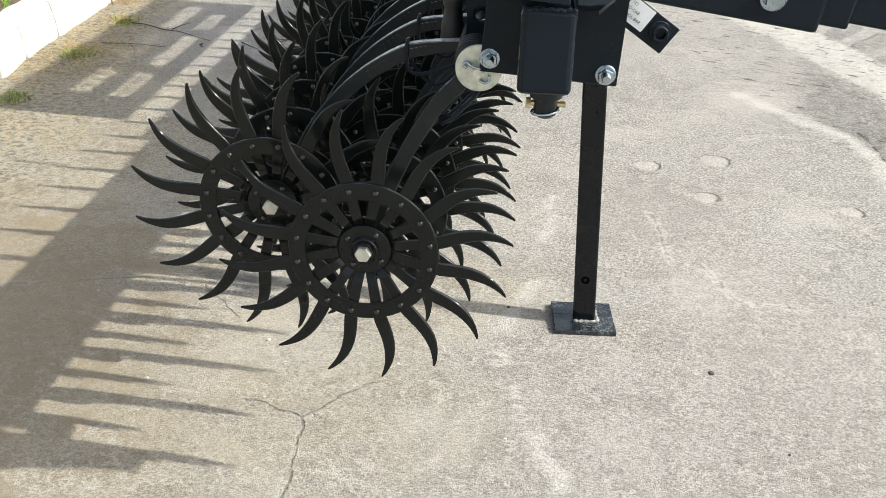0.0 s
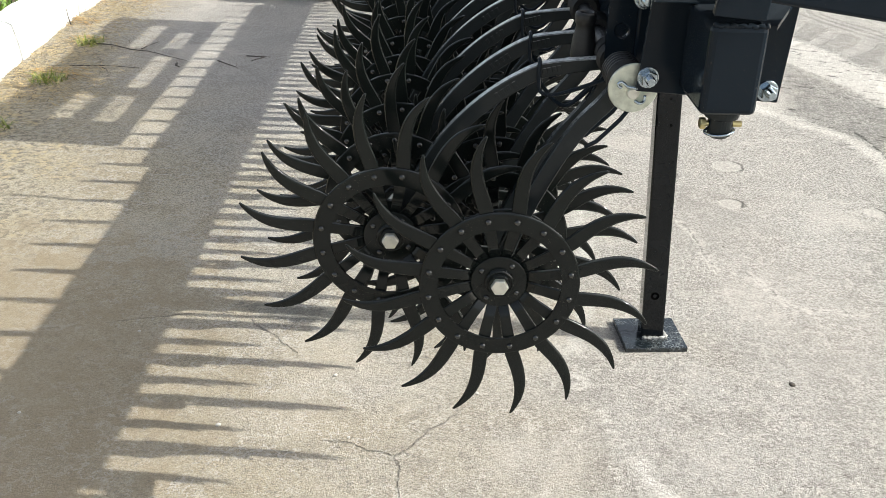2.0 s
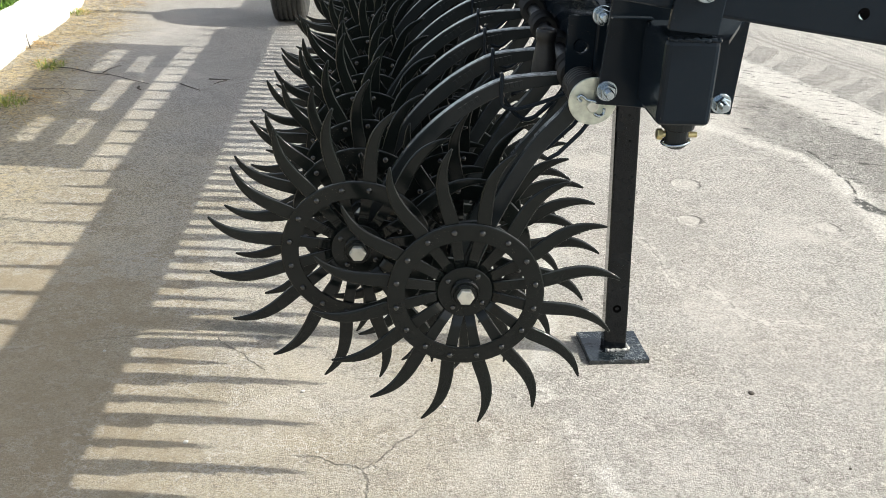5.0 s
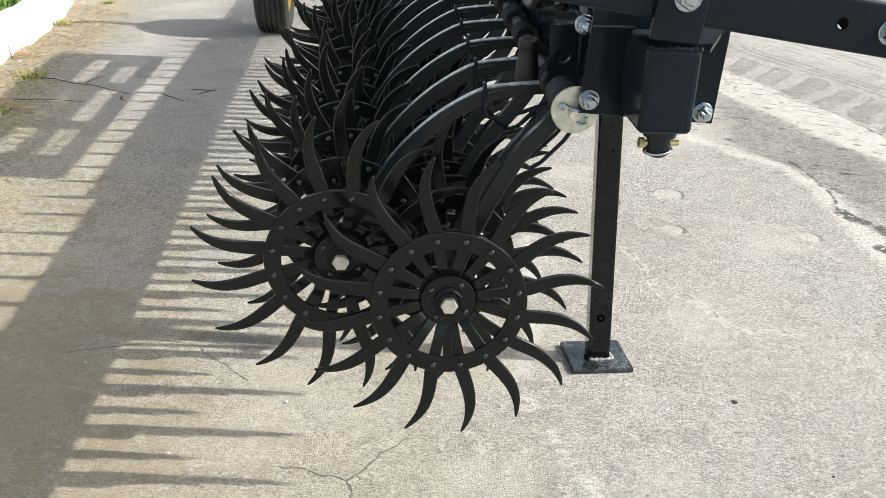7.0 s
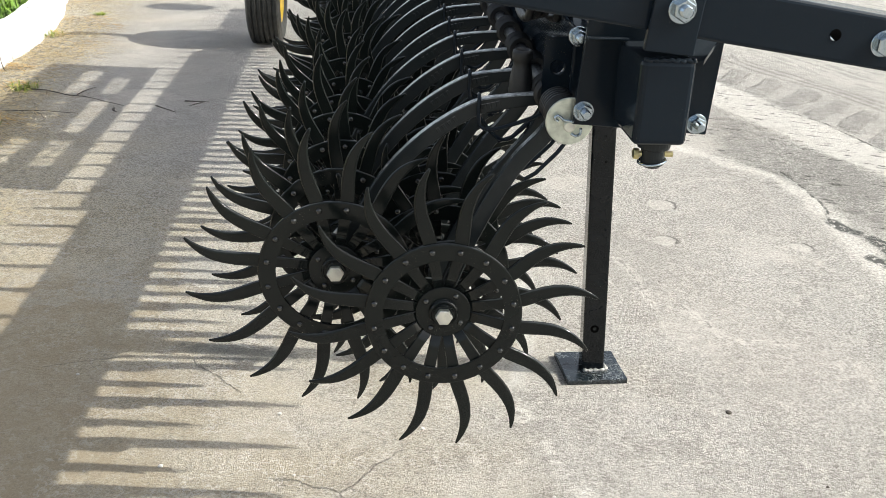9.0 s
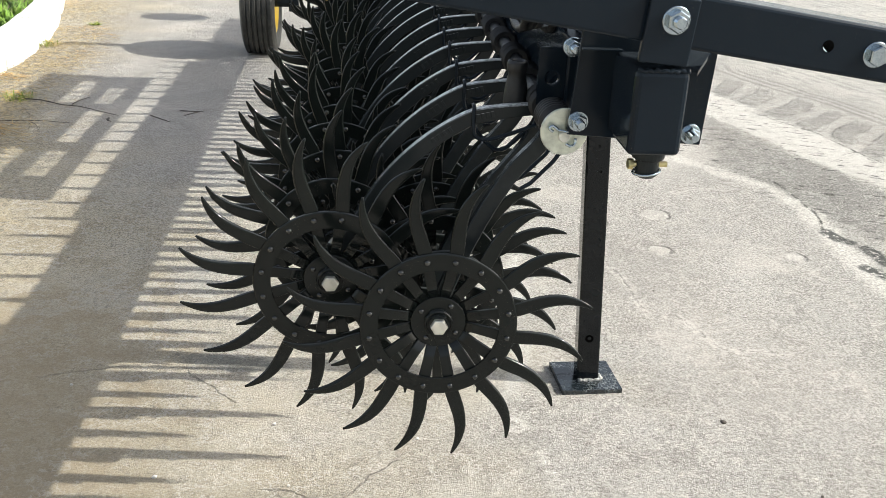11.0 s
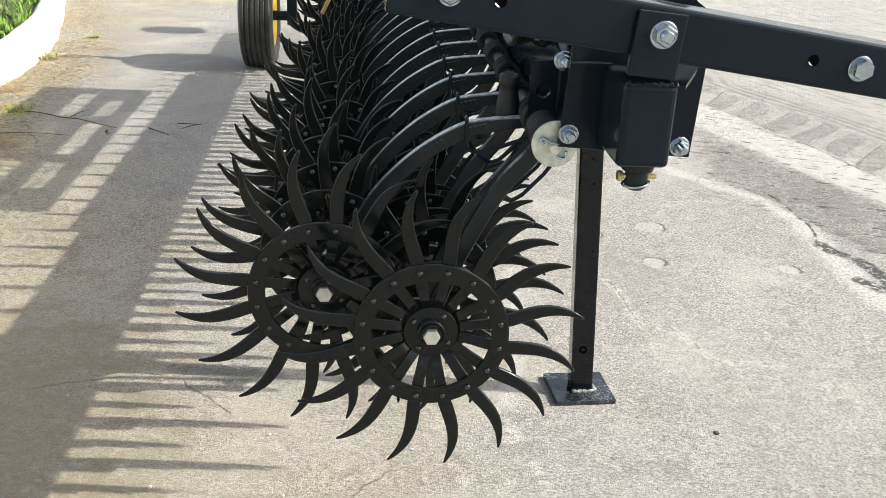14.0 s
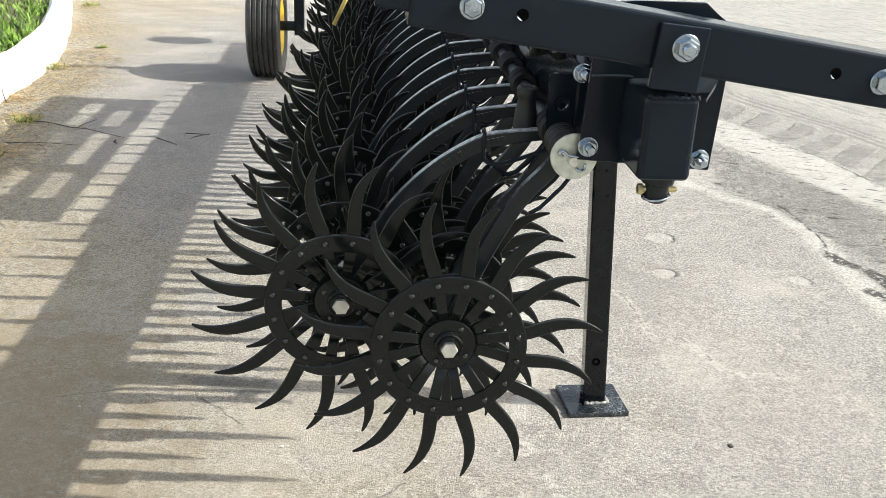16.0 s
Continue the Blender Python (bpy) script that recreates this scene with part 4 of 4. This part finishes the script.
# ---- folded wing carried above the toolbar: unseen, built from its lattice shadow ----
wing = tagged(new("folded_wing_frame"), "black steel frame of the folded-up wing section", "frame")
wing.matrix_basis = Matrix.Translation((-0.605, 3.545, 0)) @ Matrix((ACROSS, ALONG, UP)).transposed().to_4x4()
for z0, z1 in ((1.345, 1.388), (1.502, 1.545), (1.662, 1.705), (1.795, 1.835)):
    part("rail", box(bmesh.new(), -0.03, 0.03, 0.07, 2.38, z0, z1, 0.004), BLACK, wing)
for n in range(13):
    y = 0.125 + 0.178 * n
    part("upright", box(bmesh.new(), -0.010, 0.010, y, y + 0.016, 1.37, 1.80), BLACK, wing)
for y, z0, z1 in ((0.42, 1.38, 1.52), (0.59, 1.38, 1.67), (1.10, 1.38, 1.52), (1.28, 1.38, 1.52), (1.81, 1.38, 1.67), (1.93, 1.53, 1.67)):
    part("strut", box(bmesh.new(), -0.010, 0.010, y, y + 0.012, z0, z1), BLACK, wing)
for y0, y1, z0, z1 in ((0.07, 0.37, 1.38, 1.51), (0.07, 0.39, 1.54, 1.80), (0.745, 0.895, 1.38, 1.80), (1.495, 1.67, 1.38, 1.80), (2.06, 2.38, 1.38, 1.51), (2.21, 2.38, 1.54, 1.80)):
    part("infill_plate", box(bmesh.new(), -0.006, 0.006, y0, y1, z0, z1), BLACK, wing)
for n in range(9):
    y = 0.905 + 0.068 * n
    part("slat", box(bmesh.new(), -0.008, 0.008, y, y + 0.052, 1.545, 1.80), BLACK, wing)
for y0, y1 in ((0.37, 0.75), (1.66, 2.07)):
    part("middle_bar", box(bmesh.new(), -0.003, 0.003, y0, y1, 1.442, 1.448), BLACK, wing)
part("infill_plate", box(bmesh.new(), -0.006, 0.006, 0.39, 2.21, 1.705, 1.80), BLACK, wing)
# unseen beam, added to widen the toolbar's shadow
part("rest_beam", box(bmesh.new(), -0.03, 0.03, -0.1, 2.95, 1.135, 1.200, 0.004), BLACK, wing)
for y0 in (0.09, 1.40, 2.24):
    part("bracket", box(bmesh.new(), -0.03, 0.03, y0, y0 + 0.05, 0.93, 1.20, 0.004), BLACK, wing)

# ---- tyres ----
def tyre_thing(m):
    thing = tagged(new("transport_wheel"), "ribbed black transport tyre on a yellow rim", "wheel")
    thing.matrix_basis = m
    bm = bmesh.new()
    prof = [(0.20, -0.10), (0.26, -0.128), (0.31, -0.130), (0.345, -0.118)]
    for i in range(6):
        a = -0.110 + i * 0.0385
        prof += [(0.357, a), (0.36, a + 0.004), (0.36, a + 0.024), (0.357, a + 0.028), (0.348, a + 0.030), (0.348, a + 0.0365)]
    prof = prof[:-2] + [(0.345, 0.118), (0.31, 0.130), (0.26, 0.128), (0.20, 0.10)]
    lathe(bm, prof, 64, Matrix.Rotation(radians(90), 4, "Z"), closed=True)
    part("tyre", bm, RUBBER, thing)
    bm = bmesh.new()
    lathe(bm, [(0, -0.03), (0.15, -0.03), (0.19, -0.09), (0.212, -0.112), (0.212, 0.112), (0.198, 0.108), (0.15, -0.01), (0, -0.01)], 48, Matrix.Rotation(radians(90), 4, "Z"))
    part("rim", bm, YELLOW, thing)
    return thing


YAW = Matrix.Rotation(math.atan2(0.192, 1), 4, "Z")
tyre_thing(Matrix.Translation((-2.43, 6.75, 0.36)) @ YAW @ Matrix.Diagonal((0.90, 1, 1, 1)))

# ---- kerb ----

def kerb_line():
    kerb = tagged(new("kerb"), "whitewashed concrete kerb beside the verge", "kerb", kind="structure")
    pts = curve_points([(x, y, 0) for x, y in KERB[1:]], 112)
    w = 0.17
    cuts = list(range(0, len(pts) - 1, 9)) + [len(pts) - 1]
    for n, (i0, i1) in enumerate(zip(cuts, cuts[1:])):
        rng = random.Random(n + 40)
        tilt, out = rng.uniform(-0.008, 0.008), rng.uniform(-0.010, 0.010)
        bm = bmesh.new()
        rings = []
        run = [pts[i0].lerp(pts[i0 + 1], 0.06)] + pts[i0 + 1:i1] + [pts[i1].lerp(pts[i1 - 1], 0.06)]
        for i, p in enumerate(run):
            d = (run[min(i + 1, len(run) - 1)] - run[max(i - 1, 0)]).normalized()
            left = Vector((-d.y, d.x, 0))
            end = 0.012 if i in (0, len(run) - 1) else 0.0
            profile = ((0.0, -0.05), (0.0, 0.015), (0.004, 0.07), (0.006, 0.14), (0.020, 0.20), (0.05, 0.215), (w - 0.03, 0.215), (w, 0.19), (w, -0.05))
            rings.append([bm.verts.new(p + left * (a + out + 0.9 * end + 0.016 * noise.noise(p * 5 + Vector((0, 0, 9 * b))) * (1 if b < 0.1 else 0.4)) + Vector((0, 0, b + (tilt - end + 0.010 * noise.noise(p * 4)) * (1 if b > 0.1 else 0)))) for a, b in profile])
        for a, b in zip(rings, rings[1:]):
            for i in range(len(profile) - 1):
                bm.faces.new([a[i], a[i + 1], b[i + 1], b[i]])
        bm.faces.new(rings[0])
        bm.faces.new(rings[-1][::-1])
        part("kerb_stone", bm, WHITEWASH, kerb, smooth=False)
    return pts


kerb_points = kerb_line()

# ---- transport wheel fork and marker rod ----
fork = tagged(new("wheel_fork"), "black steel drop leg carrying the transport wheel", "fork")
fork.matrix_basis = Matrix.Translation((-2.42, 6.75, 0)) @ YAW
part("drop_leg", box(bmesh.new(), 0.185, 0.255, -0.05, 0.05, 0.30, 1.31, 0.006), BLACK, fork)
bm = bmesh.new()
lathe(bm, [(0, -0.20), (0.035, -0.20), (0.035, -0.03), (0, -0.03)], 20, Matrix.Translation((0, 0, 0.36)) @ Matrix.Rotation(radians(90), 4, "Z"))
part("stub_axle", bm, BLACK, fork)
# unseen disc and arm, added only to cast the far oval shadow
bm = bmesh.new()
lathe(bm, [(0, -0.05), (0.17, -0.05), (0.20, -0.035), (0.20, 0.035), (0.17, 0.05), (0, 0.05)], 36, Matrix.Translation((-0.22, 1.48, 0.56)) @ Matrix.Rotation(radians(90), 4, "Z"))
part("shadow_caster", bm, RUBBER, fork, "unseen black disc added to cast the far oval shadow")
part("caster_arm", box(bmesh.new(), -0.21, 1.25, 1.47, 1.49, 0.55, 0.57, 0.003), BLACK, fork)
rod = tagged(new("marker_rod"), "thin yellow painted rod leaning over the wheels", "rod")
rod.matrix_basis = MACHINE
bm = bmesh.new()
tube(bm, [(-0.254, 1.50, 0.302), (-0.218, 1.50, 0.378), (-0.130, 1.50, 0.565)], 0.0065, 10)
part("shaft", bm, YELLOW_ROD, rod, smooth=True)


# ---- verge: grass, weeds, litter, twigs, pebbles ----
def beside(i, off):
    p = kerb_points[i]
    d = (kerb_points[min(i + 1, len(kerb_points) - 1)] - kerb_points[max(i - 1, 0)]).normalized()
    return p + Vector((-d.y, d.x, 0)) * off


def verge_soil():
    bm = bmesh.new()
    rows = []
    for i in range(len(kerb_points)):
        rows.append([bm.verts.new(beside(i, o) + Vector((0, 0, 0.13 + 0.03 * noise.noise(beside(i, o) * 1.7)))) for o in (0.16, 0.5, 1.0, 1.6, 2.4, 4.0, 8.0)])
    for a, b in zip(rows, rows[1:]):
        for k in range(len(a) - 1):
            bm.faces.new([a[k], a[k + 1], b[k + 1], b[k]])
    return tagged(part("verge", bm, SOIL, smooth=True), "bare brown soil of the grass verge", "soil", kind="structure")


def blade(verts, faces, base, height, width, lean, rng):
    a = rng.uniform(0, 2 * math.pi)
    side = Vector((math.cos(a), math.sin(a), 0)) * width / 2
    out = Vector((-math.sin(a), math.cos(a), 0)) * lean
    n = len(verts)
    mid = base + out * 0.35 + Vector((0, 0, height * 0.6))
    tip = base + out + Vector((0, 0, height * rng.uniform(0.8, 1.0)))
    verts += [base - side, base + side, mid + side * 0.8, mid - side * 0.8, tip]
    faces += [(n, n + 1, n + 2, n + 3), (n + 3, n + 2, n + 4)]


def stuff_mesh(name, verts, faces, material, label, category):
    me = bpy.data.meshes.new(name)
    me.from_pydata([tuple(v) for v in verts], [], faces)
    me.materials.append(material)
    return tagged(new(name, me), label, category, kind="stuff")


def foliage(name, dark, light, rough=0.55):
    k = Mat(name, rough)
    geo = k.t.nodes.new("ShaderNodeNewGeometry")
    k.colour(k.mix(geo.outputs["Random Per Island"], dark, light))
    k.b.inputs["Subsurface Weight"].default_value = 0.0
    return k.m


GRASS = foliage("grass_blades", (0.02, 0.06, 0.008), (0.24, 0.40, 0.05))
TUFT = foliage("weed_tuft_blades", (0.08, 0.14, 0.014), (0.38, 0.40, 0.08))
STRAW = foliage("dry_leaf_litter", (0.10, 0.085, 0.06), (0.62, 0.47, 0.24), 0.85)
ORANGE_STRAW = foliage("dry_orange_straw", (0.10, 0.075, 0.04), (0.58, 0.36, 0.12), 0.85)
verge_soil()
rng = random.Random(11)
verts, faces = [], []
for n in range(15000):
    i = rng.randrange(2, len(kerb_points) - 1)
    o = 0.19 + 2.6 * rng.random() ** 1.5
    b = beside(i, o) + Vector((rng.uniform(-0.1, 0.1), rng.uniform(-0.1, 0.1), 0.12))
    if noise.noise(b * 1.3) < -0.28:
        continue
    blade(verts, faces, b, rng.uniform(0.03, 0.11), rng.uniform(0.007, 0.018), rng.uniform(0.02, 0.11), rng)
stuff_mesh("grass", verts, faces, GRASS, "short fresh green grass behind the kerb", "grass")

for x, y, size in ((-3.96, 6.52, 0.10),  (-5.40, 10.05, 0.11), (-4.05, 7.48, 0.05), (-2.93, 3.50, 0.11), (-3.10, 4.24, 0.10), (-3.29, 4.98, 0.09)):
    verts, faces = [], []
    for n in range(90):
        a, r = rng.uniform(0, 2 * math.pi), size * 0.9 * rng.random() ** 0.7
        blade(verts, faces, Vector((r * math.cos(a), r * math.sin(a), 0)), size * rng.uniform(0.18, 0.55), rng.uniform(0.003, 0.007), rng.uniform(0.02, 0.09), rng)
    tuft = stuff_mesh("weed_tuft", verts, faces, TUFT, "yellow-green weed tuft at the foot of the kerb", "weed")
    tuft.location = (x, y, 0)

verts, faces = [], []
for n in range(5200):
    i = rng.randrange(0, len(kerb_points) - 1)
    o = -0.02 - 0.62 * rng.random() ** 1.7
    b = beside(i, o) + Vector((rng.uniform(-0.12, 0.12), rng.uniform(-0.12, 0.12), 0.003))
    if noise.noise(b * 1.9 + Vector((3, 1, 0))) < -0.05 + 0.25 * rng.random():
        continue
    a, l, w = rng.uniform(0, math.pi), rng.uniform(0.008, 0.026), rng.uniform(0.002, 0.006)
    u, v = Vector((math.cos(a), math.sin(a), rng.uniform(-0.1, 0.3))) * l / 2, Vector((-math.sin(a), math.cos(a), rng.uniform(-0.2, 0.2))) * w / 2
    k = len(verts)
    lift = Vector((0, 0, 0.004 + abs(u.z) + abs(v.z)))
    verts += [b - u + lift, b + v + lift, b + u + lift, b - v + lift]
    faces.append((k, k + 1, k + 2, k + 3))
for n in range(5200):
    i = rng.randrange(0, len(kerb_points) - 1)
    b = beside(i, -0.01 - 0.42 * rng.random() ** 1.5) + Vector((rng.uniform(-0.12, 0.12), rng.uniform(-0.12, 0.12), 0.006 + 0.012 * rng.random()))
    if noise.noise(b * 1.4 + Vector((7, 2, 0))) < -0.2:
        continue
    a, l, w = rng.uniform(0, math.pi), rng.uniform(0.025, 0.085), rng.uniform(0.0015, 0.0032)
    u, v = Vector((math.cos(a), math.sin(a), rng.uniform(-0.15, 0.15))) * l / 2, Vector((-math.sin(a), math.cos(a), 0)) * w / 2
    k = len(verts)
    verts += [b - u - v, b - u + v, b + v * 2, b + u, b - v * 2]
    faces.append((k, k + 1, k + 2, k + 3, k + 4))
stuff_mesh("leaf_litter", verts, faces, STRAW, "orange-brown dry leaf litter along the kerb", "litter")


for x, y, size, count in ((-4.72, 8.36, 0.16, 70), (-4.02, 7.25, 0.16, 90), (-3.80, 6.98, 0.14, 50), (-3.96, 6.55, 0.14, 90), (-3.66, 5.46, 0.13, 120), (-3.36, 5.05, 0.10, 70), (-5.25, 9.80, 0.16, 60), (-3.12, 4.35, 0.16, 120), (-3.55, 6.25, 0.16, 40)):
    verts, faces = [], []
    for n in range(count):
        a, r = rng.uniform(0, 2 * math.pi), size * rng.random() ** 0.6
        b = Vector((1.2 * r * math.cos(a), 0.9 * r * math.sin(a), 0.004 + 0.030 * rng.random() * (1 - r / size)))
        a, l, w = rng.uniform(-1.1, 1.1), rng.uniform(0.03, 0.11), rng.uniform(0.0015, 0.004)
        u, v = Vector((math.cos(a), math.sin(a), rng.uniform(-0.08, 0.08))) * l / 2, Vector((-math.sin(a), math.cos(a), 0)) * w / 2
        k = len(verts)
        b.z += abs(u.z)
        verts += [b - u - v, b - u + v, b + v * 2, b + u, b - v * 2]
        faces.append((k, k + 1, k + 2, k + 3, k + 4))
    clump = stuff_mesh("straw_clump", verts, faces, ORANGE_STRAW, "clump of dry orange straw beside the kerb", "straw")
    clump.location = (x, y, 0)


def twig(points, radius):
    bm = bmesh.new()
    pts = curve_points([(x, y, z) for x, y, z in points], 10)
    tube(bm, pts, [radius * (1 - 0.6 * i / (len(pts) - 1)) for i in range(len(pts))], 6)
    return tagged(part("twig", bm, TWIG, smooth=True), "thin dark dry twig lying on the asphalt", "twig", "twigs on the ground")


twig([(-2.46, 4.81, 0.006), (-2.39, 4.75, 0.010), (-2.308, 4.704, 0.006)], 0.004)
twig([(-2.35, 4.945, 0.006), (-2.29, 4.925, 0.012), (-2.222, 4.955, 0.006)], 0.004)
twig([(-2.25, 4.94, 0.006), (-2.27, 4.87, 0.010), (-2.29, 4.84, 0.006)], 0.0035)
twig([(-2.64, 4.70, 0.005), (-2.63, 4.66, 0.008), (-2.60, 4.64, 0.005)], 0.006)
twig([(-3.30, 4.975, 0.006), (-3.16, 4.972, 0.008), (-3.01, 4.912, 0.005), (-2.89, 4.888, 0.008), (-2.765, 4.835, 0.005), (-2.62, 4.771, 0.004)], 0.0034)
twig([(-2.96, 4.935, 0.005), (-2.955, 5.02, 0.008), (-2.945, 5.12, 0.004)], 0.003)
twig([(-3.14, 4.51, 0.006), (-2.97, 4.552, 0.008), (-2.783, 4.568, 0.004)], 0.0030)
twig([(-2.99, 4.54, 0.005), (-2.93, 4.49, 0.008), (-2.885, 4.437, 0.004)], 0.0026)
twig([(-3.645, 5.38, 0.004), (-3.67, 5.40, 0.05), (-3.68, 5.41, 0.09)], 0.004)


def pebble(x, y, r, material, label):
    bm = bmesh.new()
    bmesh.ops.create_icosphere(bm, subdivisions=2, radius=r)
    for v in bm.verts:
        v.co *= 1 + 0.35 * noise.noise(v.co / r * 0.9 + Vector((x * 7, y * 5, 0)))
        v.co.z = max(v.co.z * 0.6, -r * 0.3)
    ob = tagged(part("pebble", bm, material, smooth=True), label, "pebble", "pebbles on the ground")
    ob.location = (x, y, r * 0.28)
    return ob


PALE, DARKP = "small pale pebble lying on the asphalt", "small dark crumb of asphalt on the ground"
for x, y, r in ((-0.985, 2.052, 0.009), (-1.185, 1.80, 0.010), (-1.645, 1.748, 0.007), (-1.55, 2.142, 0.007), (-0.885, 1.82, 0.006), (-0.31, 1.84, 0.007), (-0.63, 2.05, 0.008)):
    pebble(x, y, r * 0.62, STONE, PALE)
for x, y, r in ((0.125, 2.258, 0.010), (0.30, 1.98, 0.005), (0.02, 3.05, 0.004), (-0.43, 2.42, 0.006)):
    pebble(x, y, r * 0.8, TWIG, DARKP)
